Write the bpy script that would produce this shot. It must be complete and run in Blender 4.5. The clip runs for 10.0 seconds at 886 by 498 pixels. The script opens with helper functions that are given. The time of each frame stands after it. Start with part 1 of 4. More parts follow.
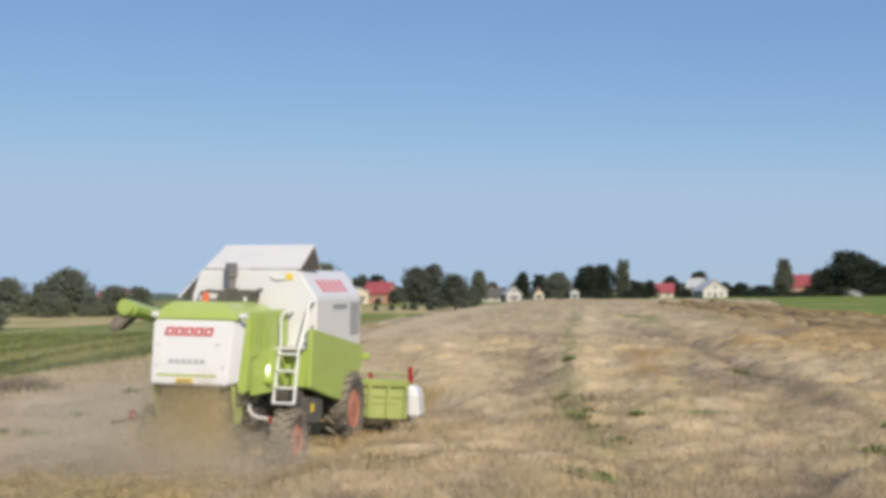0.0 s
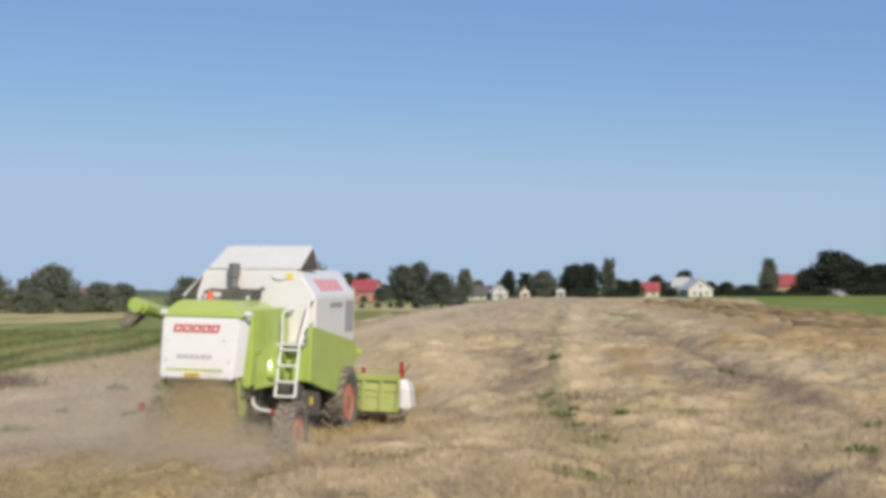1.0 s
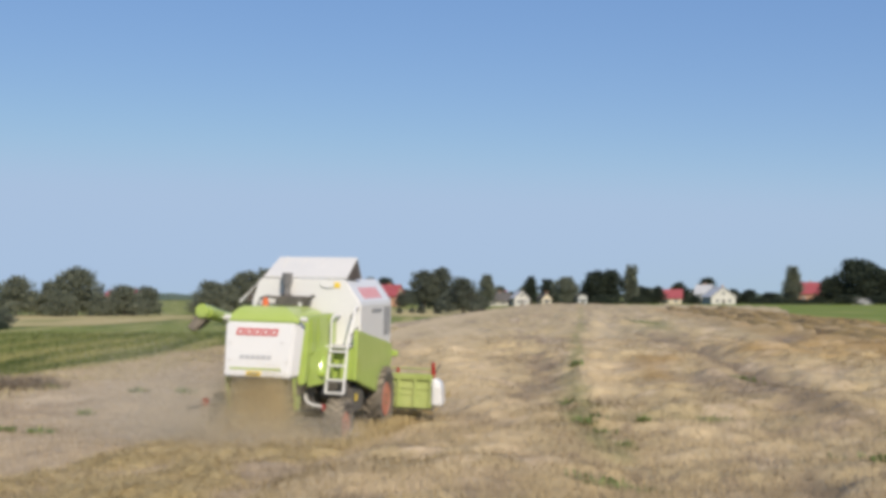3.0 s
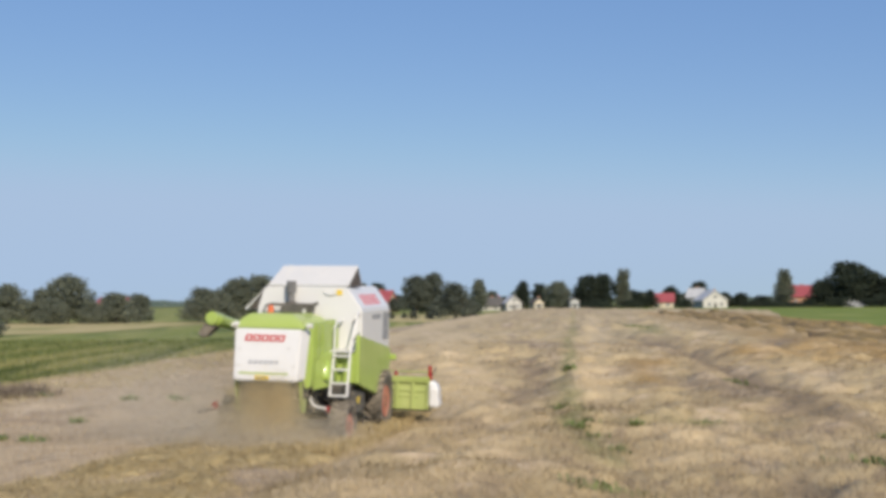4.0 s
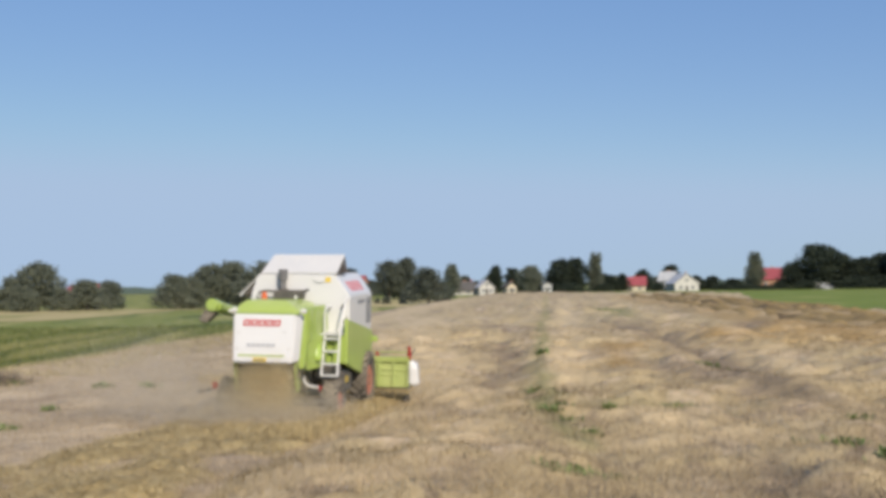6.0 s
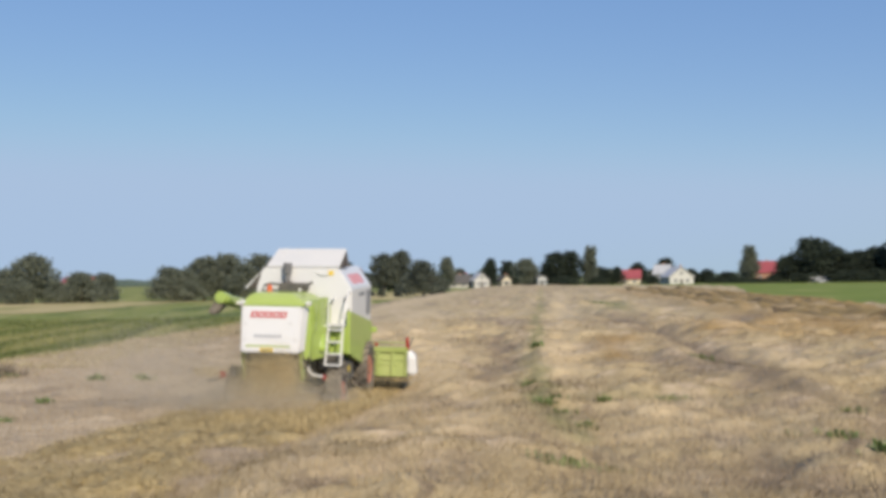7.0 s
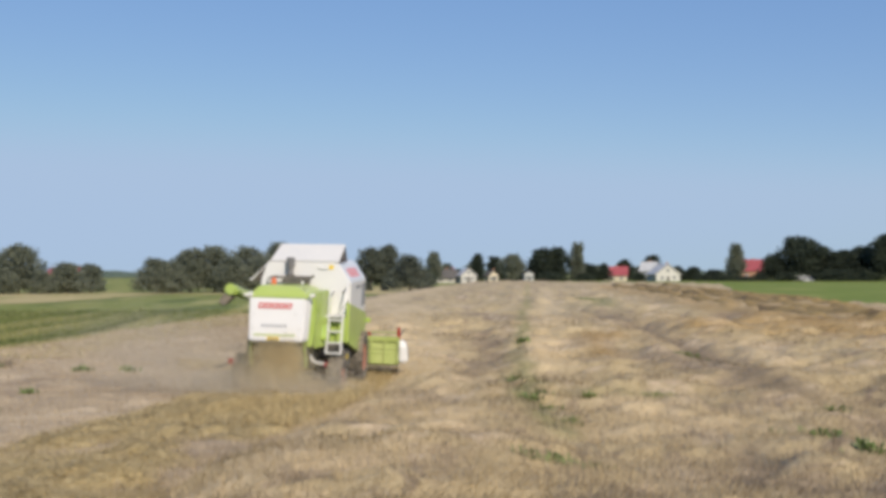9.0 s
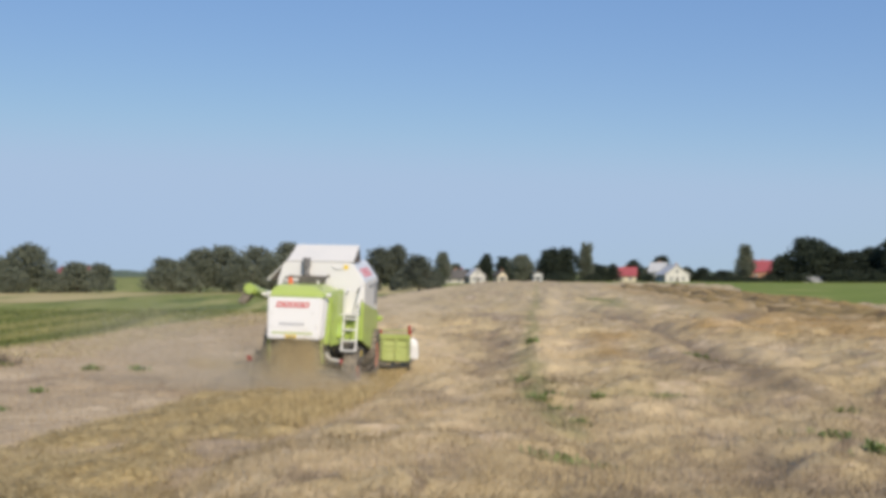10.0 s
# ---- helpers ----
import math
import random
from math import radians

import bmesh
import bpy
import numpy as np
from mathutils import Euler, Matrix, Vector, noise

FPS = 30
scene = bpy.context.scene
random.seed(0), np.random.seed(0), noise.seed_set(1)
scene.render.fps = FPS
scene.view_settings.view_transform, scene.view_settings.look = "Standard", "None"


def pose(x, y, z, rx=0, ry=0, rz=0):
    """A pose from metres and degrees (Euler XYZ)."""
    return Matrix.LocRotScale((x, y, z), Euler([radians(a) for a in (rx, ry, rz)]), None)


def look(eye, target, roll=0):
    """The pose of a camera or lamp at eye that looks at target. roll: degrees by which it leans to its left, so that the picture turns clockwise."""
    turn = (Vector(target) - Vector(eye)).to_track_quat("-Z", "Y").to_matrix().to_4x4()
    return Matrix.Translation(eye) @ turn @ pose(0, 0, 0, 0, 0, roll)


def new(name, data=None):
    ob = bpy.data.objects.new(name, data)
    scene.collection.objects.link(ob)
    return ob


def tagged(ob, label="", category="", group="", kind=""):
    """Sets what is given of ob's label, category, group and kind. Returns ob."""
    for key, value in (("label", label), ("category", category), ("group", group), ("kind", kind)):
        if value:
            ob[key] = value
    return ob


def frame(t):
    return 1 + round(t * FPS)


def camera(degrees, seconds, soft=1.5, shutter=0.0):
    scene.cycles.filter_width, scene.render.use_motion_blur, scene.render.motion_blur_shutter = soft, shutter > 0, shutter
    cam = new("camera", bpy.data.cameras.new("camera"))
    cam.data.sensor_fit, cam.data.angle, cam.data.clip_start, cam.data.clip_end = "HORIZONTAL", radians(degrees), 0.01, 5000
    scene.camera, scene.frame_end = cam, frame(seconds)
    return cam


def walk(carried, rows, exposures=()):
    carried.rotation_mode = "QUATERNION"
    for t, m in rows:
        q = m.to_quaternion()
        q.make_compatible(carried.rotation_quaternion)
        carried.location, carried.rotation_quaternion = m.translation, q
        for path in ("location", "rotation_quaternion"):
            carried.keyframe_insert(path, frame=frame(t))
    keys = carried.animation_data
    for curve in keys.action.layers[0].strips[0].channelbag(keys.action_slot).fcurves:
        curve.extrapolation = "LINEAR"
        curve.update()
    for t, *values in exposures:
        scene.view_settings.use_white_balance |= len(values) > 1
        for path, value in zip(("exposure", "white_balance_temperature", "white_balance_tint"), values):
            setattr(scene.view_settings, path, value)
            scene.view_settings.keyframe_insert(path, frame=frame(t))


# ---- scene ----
# ---------------- camera: a held camera that stands still and swings ----------------
EYE = (0.0, 0.0, 2.953)
cam = camera(40.0, 10.0, soft=4.2, shutter=0.4)


def aim(yaw, pitch, roll):
    a, b = radians(yaw), radians(pitch)
    way = Vector((math.sin(a) * math.cos(b), math.cos(a) * math.cos(b), math.sin(b)))
    return look(EYE, Vector(EYE) + 100 * way, roll)


walk(cam, [
    (0.0, aim(0.020, 2.050, -0.706)), (0.5, aim(-0.335, 2.335, -0.486)), (1.0, aim(0.666, 1.946, -0.447)),
    (1.5, aim(0.481, 2.122, -1.103)), (2.0, aim(-0.241, 2.156, -0.782)), (2.5, aim(-0.394, 2.125, -0.013)),
    (4.0, aim(0.011, 2.456, -0.407)), (4.5, aim(0.393, 2.290, -0.621)), (5.0, aim(0.788, 2.235, -0.204)),
    (5.5, aim(1.017, 2.058, -0.686)), (6.0, aim(1.293, 1.728, -0.786)), (7.5, aim(1.817, 1.217, -0.419)),
    (8.0, aim(2.214, 1.034, 0.109)), (8.5, aim(2.374, 1.031, -0.052)), (9.0, aim(2.119, 1.137, -0.067)),
    (9.5, aim(2.024, 1.200, 0.117)), (10.0, aim(1.700, 1.146, 0.068)),
], exposures=[(0.0, 0.0, 6400, 12), (10.0, 0.0, 6400, 12)])

# ---------------- light: clear sky, afternoon sun behind the camera ----------------
SUN_AZ, SUN_EL = 158.0, 36.0        # clockwise from +y, above the horizon
world = bpy.data.worlds.new("sky")
scene.world = world
world.use_nodes = True
wn = world.node_tree.nodes
sky = wn.new("ShaderNodeTexSky")
sky.sky_type = "NISHITA"
sky.sun_disc = False
sky.sun_elevation, sky.sun_rotation = radians(SUN_EL), radians(SUN_AZ)
sky.air_density, sky.dust_density, sky.ozone_density = 1.0, 0.0, 2.0
sky.altitude = 200
wn["Background"].inputs["Strength"].default_value = 0.082
haze = wn.new("ShaderNodeMix")      # even summer haze over the clear sky
haze.data_type = "RGBA"
haze.inputs["Factor"].default_value = 0.58
haze.inputs["B"].default_value = (2.62, 4.98, 9.0, 1)
world.node_tree.links.new(sky.outputs["Color"], haze.inputs["A"])
split, merge = wn.new("ShaderNodeSeparateColor"), wn.new("ShaderNodeCombineColor")
world.node_tree.links.new(haze.outputs["Result"], split.inputs[0])
# the haze thickens quickly downwards, then stays an even lavender grey over the horizon
for channel, slope, middle, most in (("Red", 1.7, 2.76, 4.9), ("Green", 1.6, 4.96, 6.5), ("Blue", 1.2, 8.50, 8.65)):
    steep, level = wn.new("ShaderNodeMath"), wn.new("ShaderNodeMath")
    steep.operation, level.operation = "MULTIPLY_ADD", "SMOOTH_MIN"
    steep.inputs[1].default_value, steep.inputs[2].default_value = slope, (1 - slope) * middle
    level.inputs[1].default_value, level.inputs[2].default_value = most, 0.9
    world.node_tree.links.new(split.outputs[channel], steep.inputs[0])
    world.node_tree.links.new(steep.outputs[0], level.inputs[0])
    world.node_tree.links.new(level.outputs[0], merge.inputs[channel])
world.node_tree.links.new(merge.outputs[0], wn["Background"].inputs["Color"])
lamp = bpy.data.lights.new("sun", "SUN")
lamp.energy, lamp.angle, lamp.color = 4.7, radians(0.6), (1.0, 0.885, 0.70)
sun = new("sun", lamp)
a, e = radians(SUN_AZ), radians(SUN_EL)
sun.matrix_world = look((0, 0, 0), (-math.sin(a) * math.cos(e), -math.cos(a) * math.cos(e), -math.sin(e)))
sun.location = (20, -60, 60)

# ---------------- materials ----------------


def mat(name, dark, light, rough=0.6, scale=3.0, fine=60.0, bump=0.0, metal=0.0, dust=0.0, gloss=0.5, island=0.0, random_part=0.0, coat=0.0, patch=None, thin=0.0, marks=()):
    """Two scales of noise between two colours, with dust on faces that look up."""
    m = bpy.data.materials.new(name)
    m.use_nodes = True
    t = m.node_tree
    n, l = t.nodes, t.links
    b = n["Principled BSDF"]
    b.inputs["Roughness"].default_value, b.inputs["Metallic"].default_value = rough, metal
    b.inputs["Specular IOR Level"].default_value = gloss
    b.inputs["Coat Weight"].default_value = coat
    co = n.new("ShaderNodeTexCoord")
    big, small = n.new("ShaderNodeTexNoise"), n.new("ShaderNodeTexNoise")
    big.inputs["Scale"].default_value, small.inputs["Scale"].default_value = scale, fine
    big.inputs["Detail"].default_value, small.inputs["Detail"].default_value = 5, 4
    l.new(co.outputs["Object"], big.inputs["Vector"])
    l.new(co.outputs["Object"], small.inputs["Vector"])
    mid = n.new("ShaderNodeMath")
    mid.operation = "MULTIPLY_ADD"
    mid.inputs[1].default_value, mid.inputs[2].default_value = 0.55, 0.0
    l.new(big.outputs["Fac"], mid.inputs[0])
    add = n.new("ShaderNodeMath")
    add.operation = "MULTIPLY_ADD"
    add.inputs[1].default_value = 0.45
    l.new(small.outputs["Fac"], add.inputs[0])
    l.new(mid.outputs[0], add.inputs[2])
    value = add.outputs[0]
    if island or random_part:
        src = n.new("ShaderNodeNewGeometry").outputs["Random Per Island"] if island else n.new("ShaderNodeObjectInfo").outputs["Random"]
        mixer = n.new("ShaderNodeMath")
        mixer.operation = "MULTIPLY_ADD"
        mixer.inputs[1].default_value = island or random_part
        l.new(src, mixer.inputs[0])
        shift = n.new("ShaderNodeMath")
        shift.operation = "SUBTRACT"
        shift.inputs[1].default_value = (island or random_part) / 2
        l.new(value, shift.inputs[0])
        l.new(shift.outputs[0], mixer.inputs[2])
        value = mixer.outputs[0]
    ramp = n.new("ShaderNodeMapRange")
    ramp.inputs["From Min"].default_value, ramp.inputs["From Max"].default_value = 0.3, 0.7
    l.new(value, ramp.inputs["Value"])
    mix = n.new("ShaderNodeMix")
    mix.data_type = "RGBA"
    mix.inputs["A"].default_value, mix.inputs["B"].default_value = (*dark, 1), (*light, 1)
    l.new(ramp.outputs["Result"], mix.inputs["Factor"])
    colour = mix.outputs["Result"]
    for tint, size, lo, hi in patch or ():
        wide, place = n.new("ShaderNodeTexNoise"), n.new("ShaderNodeMapping")
        place.inputs["Scale"].default_value = (*size, 0.3)
        wide.inputs["Scale"].default_value, wide.inputs["Detail"].default_value = 1.0, 4
        wide.inputs["Distortion"].default_value = 0.6
        l.new(co.outputs["Object"], place.inputs["Vector"])
        l.new(place.outputs["Vector"], wide.inputs["Vector"])
        lim = n.new("ShaderNodeMapRange")
        lim.interpolation_type = "SMOOTHSTEP"
        lim.inputs["From Min"].default_value, lim.inputs["From Max"].default_value = lo, hi
        lim.inputs["To Max"].default_value = 0.8
        l.new(wide.outputs["Fac"], lim.inputs["Value"])
        pm = n.new("ShaderNodeMix")
        pm.data_type = "RGBA"
        pm.inputs["B"].default_value = (*tint, 1)
        l.new(lim.outputs["Result"], pm.inputs["Factor"])
        l.new(colour, pm.inputs["A"])
        colour = pm.outputs["Result"]
    for word, tint in marks:            # weathering that the mesh carries point by point
        at, mm = n.new("ShaderNodeAttribute"), n.new("ShaderNodeMix")
        at.attribute_name, mm.data_type = word, "RGBA"
        mm.inputs["B"].default_value = (*tint, 1)
        l.new(at.outputs["Fac"], mm.inputs["Factor"])
        l.new(colour, mm.inputs["A"])
        colour = mm.outputs["Result"]
    if dust:
        geo = n.new("ShaderNodeNewGeometry")
        sep = n.new("ShaderNodeSeparateXYZ")
        l.new(geo.outputs["Normal"], sep.inputs[0])
        up = n.new("ShaderNodeMapRange")
        up.inputs["From Min"].default_value, up.inputs["From Max"].default_value = -0.6, 1.1
        up.inputs["To Min"].default_value, up.inputs["To Max"].default_value = 0.0, dust
        l.new(sep.outputs["Z"], up.inputs["Value"])
        by = n.new("ShaderNodeMath")
        by.operation = "MULTIPLY"
        l.new(up.outputs["Result"], by.inputs[0])
        l.new(big.outputs["Fac"], by.inputs[1])
        dm = n.new("ShaderNodeMix")
        dm.data_type = "RGBA"
        dm.inputs["B"].default_value = (0.48, 0.40, 0.29, 1)
        l.new(by.outputs[0], dm.inputs["Factor"])
        l.new(colour, dm.inputs["A"])
        colour = dm.outputs["Result"]
    l.new(colour, b.inputs["Base Color"])
    if bump:
        bp = n.new("ShaderNodeBump")
        bp.inputs["Strength"].default_value, bp.inputs["Distance"].default_value = 0.6, bump
        l.new(small.outputs["Fac"], bp.inputs["Height"])
        l.new(bp.outputs["Normal"], b.inputs["Normal"])
    if thin:
        glow, both = n.new("ShaderNodeBsdfTranslucent"), n.new("ShaderNodeMixShader")
        both.inputs[0].default_value = thin
        l.new(colour, glow.inputs["Color"])
        l.new(b.outputs[0], both.inputs[1])
        l.new(glow.outputs[0], both.inputs[2])
        l.new(both.outputs[0], n["Material Output"].inputs["Surface"])
    return m


LIME = mat("lime_paint", (0.32, 0.435, 0.07), (0.38, 0.51, 0.10), 0.38, 2.0, 30, dust=0.45, coat=0.3)
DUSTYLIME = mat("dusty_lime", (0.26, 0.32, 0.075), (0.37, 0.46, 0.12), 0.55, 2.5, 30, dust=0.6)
POLISHED = mat("polished_lime", (0.32, 0.435, 0.07), (0.38, 0.51, 0.10), 0.16, 2.0, 30, coat=0.8)
WHITE = mat("white_paint", (0.66, 0.66, 0.655), (0.73, 0.73, 0.725), 0.38, 1.5, 25, dust=0.12, coat=0.2)
LIDGREY = mat("lid_grey", (0.55, 0.55, 0.54), (0.66, 0.66, 0.65), 0.5, 2.0, 30, dust=0.3)
RED = mat("red_print", (0.45, 0.04, 0.045), (0.55, 0.07, 0.07), 0.45, 3, 30)
FADED = mat("faded_red_print", (0.55, 0.17, 0.18), (0.62, 0.24, 0.25), 0.5, 3, 30)
REDLENS = mat("red_lens", (0.28, 0.01, 0.01), (0.38, 0.02, 0.02), 0.2, 8, 60)
PALEPRINT = mat("pale_grey_print", (0.34, 0.35, 0.37), (0.44, 0.45, 0.47), 0.5, 3, 30)
GREYPRINT = mat("grey_print", (0.16, 0.17, 0.19), (0.24, 0.25, 0.27), 0.5, 3, 30)
YELLOW = mat("yellow_sheet", (0.72, 0.50, 0.02), (0.80, 0.58, 0.04), 0.45, 5, 40, dust=0.2)
DARK = mat("dark_steel", (0.04, 0.04, 0.04), (0.085, 0.08, 0.075), 0.6, 4, 50, 0.004, dust=0.5)
GREYSTEEL = mat("grey_steel", (0.10, 0.10, 0.11), (0.17, 0.17, 0.18), 0.5, 4, 50, dust=0.4)
PALESTEEL = mat("pale_steel", (0.62, 0.62, 0.60), (0.75, 0.75, 0.73), 0.4, 5, 50, dust=0.3)
RUBBER = mat("tyre_rubber", (0.04, 0.037, 0.034), (0.10, 0.09, 0.075), 0.85, 5, 60, 0.004, dust=0.9)
RIM = mat("rim_red", (0.42, 0.12, 0.08), (0.54, 0.18, 0.12), 0.6, 5, 50, dust=0.8)
CANVAS = mat("gusset_cloth", (0.06, 0.05, 0.045), (0.12, 0.10, 0.085), 0.9, 6, 80, 0.003)
ORANGE = mat("orange_lens", (0.58, 0.12, 0.04), (0.68, 0.17, 0.06), 0.25, 8, 60)
WINDOW = mat("far_window", (0.13, 0.14, 0.15), (0.2, 0.21, 0.22), 0.2, 2, 20)
GLASSY = mat("dark_glass", (0.02, 0.025, 0.03), (0.04, 0.045, 0.05), 0.06, 2, 20, gloss=0.8)

PATCHES = [((0.45, 0.345, 0.19), (0.11, 0.05), 0.54, 0.66), ((0.29, 0.225, 0.155), (0.30, 0.045), 0.55, 0.67), ((0.57, 0.45, 0.305), (0.5, 0.3), 0.54, 0.67),
           ((0.25, 0.19, 0.13), (1.1, 0.9), 0.55, 0.67), ((0.25, 0.19, 0.13), (0.9, 2.6), 0.58, 0.70), ((0.60, 0.475, 0.32), (0.8, 2.1), 0.58, 0.70)]
MARKS = [("pale", (0.57, 0.45, 0.275)), ("gold", (0.36, 0.245, 0.105)), ("grey", (0.22, 0.17, 0.12)), ("olive", (0.22, 0.215, 0.09))]
STRAW = mat("lodged_straw", (0.33, 0.255, 0.138), (0.53, 0.42, 0.24), 0.85, 0.8, 9.0, 0.03, gloss=0.2, patch=PATCHES, marks=MARKS)
STALK = mat("straw_stalk", (0.33, 0.25, 0.138), (0.61, 0.485, 0.285), 0.75, 0.8, 6.0, island=0.6, gloss=0.2, patch=PATCHES, thin=0.3, marks=MARKS)
STUBBLE = mat("stubble_soil", (0.325, 0.25, 0.16), (0.50, 0.395, 0.26), 0.9, 0.3, 7.0, 0.03, gloss=0.2, patch=[((0.27, 0.205, 0.14), (0.25, 0.2), 0.53, 0.66), ((0.57, 0.455, 0.305), (0.4, 0.25), 0.53, 0.66), ((0.25, 0.195, 0.13), (0.7, 1.6), 0.56, 0.66)])
STUBSTALK = mat("stubble_stalk", (0.31, 0.245, 0.165), (0.53, 0.43, 0.30), 0.75, 0.8, 6.0, island=0.6, gloss=0.2, thin=0.25)
GOLD = mat("weathered_straw", (0.21, 0.135, 0.048), (0.40, 0.285, 0.115), 0.85, 0.5, 5.0, 0.05, gloss=0.2, patch=[((0.13, 0.085, 0.04), (0.5, 0.08), 0.53, 0.63)])
SWATH = mat("fresh_straw", (0.31, 0.24, 0.115), (0.52, 0.415, 0.215), 0.8, 0.9, 9.0, 0.04, gloss=0.25, patch=[((0.27, 0.215, 0.105), (0.35, 0.25), 0.50, 0.62), ((0.20, 0.15, 0.075), (0.9, 0.6), 0.55, 0.68)])
SWATHSTALK = mat("fresh_stalk", (0.34, 0.26, 0.13), (0.60, 0.48, 0.26), 0.7, 0.9, 9.0, island=0.6, gloss=0.2, thin=0.25)
DUST = mat("dust", (0.60, 0.535, 0.425), (0.78, 0.71, 0.58), 0.9, 1.0, 9.0, island=0.4, gloss=0.05, thin=0.5)
CHAFF = mat("chaff", (0.64, 0.55, 0.355), (0.84, 0.745, 0.52), 0.9, 1.0, 9.0, island=0.4, gloss=0.05, thin=0.5)
MEADOW = mat("meadow", (0.14, 0.165, 0.036), (0.25, 0.27, 0.075), 0.9, 0.25, 1.4, 0.05, gloss=0.15, patch=[((0.37, 0.335, 0.135), (0.30, 0.022), 0.50, 0.60), ((0.085, 0.12, 0.03), (0.24, 0.03), 0.53, 0.63)])
GRASS = mat("meadow_grass", (0.145, 0.17, 0.048), (0.28, 0.30, 0.11), 0.8, 0.25, 1.4, island=0.5, gloss=0.2, thin=0.5, patch=[((0.42, 0.38, 0.16), (0.30, 0.022), 0.50, 0.60), ((0.10, 0.135, 0.04), (0.24, 0.03), 0.53, 0.63)])
HAY = mat("hay_blade", (0.33, 0.28, 0.13), (0.58, 0.49, 0.27), 0.8, 0.4, 3, island=0.6, gloss=0.2, thin=0.25)
CLOVER = mat("clover", (0.115, 0.16, 0.025), (0.20, 0.245, 0.05), 0.9, 0.12, 1.8, 0.05, gloss=0.15, patch=[((0.25, 0.26, 0.075), (0.10, 0.03), 0.52, 0.66)])
DRYGRASS = mat("dry_grass", (0.35, 0.285, 0.13), (0.52, 0.43, 0.215), 0.9, 0.1, 1.5, 0.05, gloss=0.15, patch=[((0.20, 0.22, 0.06), (0.12, 0.05), 0.52, 0.64)])
DEADWEED = mat("dead_weed", (0.19, 0.15, 0.11), (0.32, 0.265, 0.195), 0.85, 2, 12, island=0.5, gloss=0.1, thin=0.3)
WEED = mat("weed_leaf", (0.08, 0.13, 0.03), (0.165, 0.225, 0.06), 0.7, 3, 20, island=0.5)
OAK = mat("dark_leaf", (0.044, 0.058, 0.046), (0.085, 0.103, 0.068), 0.8, 0.25, 3, island=0.3, gloss=0.1, thin=0.5)
# pale species green with distance haze mixed into the base colour
WILLOW = mat("hazed_pale_leaf", (0.17, 0.19, 0.14), (0.25, 0.268, 0.195), 0.8, 0.25, 3, island=0.25, gloss=0.1, thin=0.5)
# greyed and lifted leaf tone that carries the haze before far bushes
SCRUB = mat("hazed_grey_leaf", (0.11, 0.126, 0.10), (0.18, 0.198, 0.148), 0.8, 0.25, 3, island=0.3, gloss=0.1, thin=0.5)
BARK = mat("bark", (0.06, 0.05, 0.04), (0.15, 0.125, 0.10), 0.9, 2, 15, 0.03)
RENDERED = mat("pale_plaster", (0.48, 0.47, 0.43), (0.60, 0.58, 0.54), 0.85, 0.6, 6, 0.01)
CREAM = mat("cream_plaster", (0.55, 0.48, 0.36), (0.68, 0.60, 0.46), 0.85, 0.6, 6, 0.01)
BRICK = mat("orange_brick", (0.42, 0.225, 0.145), (0.54, 0.31, 0.205), 0.85, 0.8, 10, 0.01)
REDROOF = mat("red_roof", (0.27, 0.055, 0.06), (0.37, 0.085, 0.09), 0.6, 0.8, 8, 0.01)
GREYROOF = mat("grey_roof", (0.40, 0.40, 0.40), (0.55, 0.55, 0.54), 0.6, 0.8, 8, 0.01)
DARKROOF = mat("dark_roof", (0.07, 0.065, 0.06), (0.13, 0.12, 0.11), 0.7, 0.8, 8, 0.01)
HILLS = mat("far_woods", (0.05, 0.075, 0.06), (0.09, 0.12, 0.09), 0.9, 0.03, 0.3)

# ---------------- mesh helpers ----------------


def part(name, bm, material, parent=None, label="", smooth=False):
    me = bpy.data.meshes.new(name)
    bmesh.ops.recalc_face_normals(bm, faces=bm.faces)
    bm.to_mesh(me)
    bm.free()
    me.materials.append(material)
    if smooth:
        for poly in me.polygons:
            poly.use_smooth = True
    ob = new(name, me)
    if parent is not None:
        ob.parent = parent
    if label:
        tagged(ob, label)
    return ob


def loft(rings, bevel=0.0, bm=None):
    """Closed solid through rings of equally many points."""
    bm = bm or bmesh.new()
    rows = [[bm.verts.new(p) for p in ring] for ring in rings]
    faces = []
    k = len(rows[0])
    for r0, r1 in zip(rows, rows[1:]):
        for i in range(k):
            faces.append(bm.faces.new((r0[i], r0[(i + 1) % k], r1[(i + 1) % k], r1[i])))
    faces.append(bm.faces.new(rows[0][::-1]))
    faces.append(bm.faces.new(rows[-1]))
    bmesh.ops.recalc_face_normals(bm, faces=faces)
    if bevel:
        edges = list({e for f in faces for e in f.edges})
        bmesh.ops.bevel(bm, geom=edges, offset=bevel, segments=2, affect="EDGES", clamp_overlap=True)
    return bm


def box(x0, x1, y0, y1, z0, z1, bevel=0.0, bm=None):
    return loft([[(x0, y0, z0), (x1, y0, z0), (x1, y1, z0), (x0, y1, z0)],
                 [(x0, y0, z1), (x1, y0, z1), (x1, y1, z1), (x0, y1, z1)]], bevel, bm)


def slab_x(poly, x0, x1, bevel=0.0, bm=None):
    """A polygon of (y, z) drawn out from x0 to x1."""
    return loft([[(x0, y, z) for y, z in poly], [(x1, y, z) for y, z in poly]], bevel, bm)


def slab_y(poly, y0, y1, bevel=0.0, bm=None):
    return loft([[(x, y0, z) for x, z in poly], [(x, y1, z) for x, z in poly]], bevel, bm)


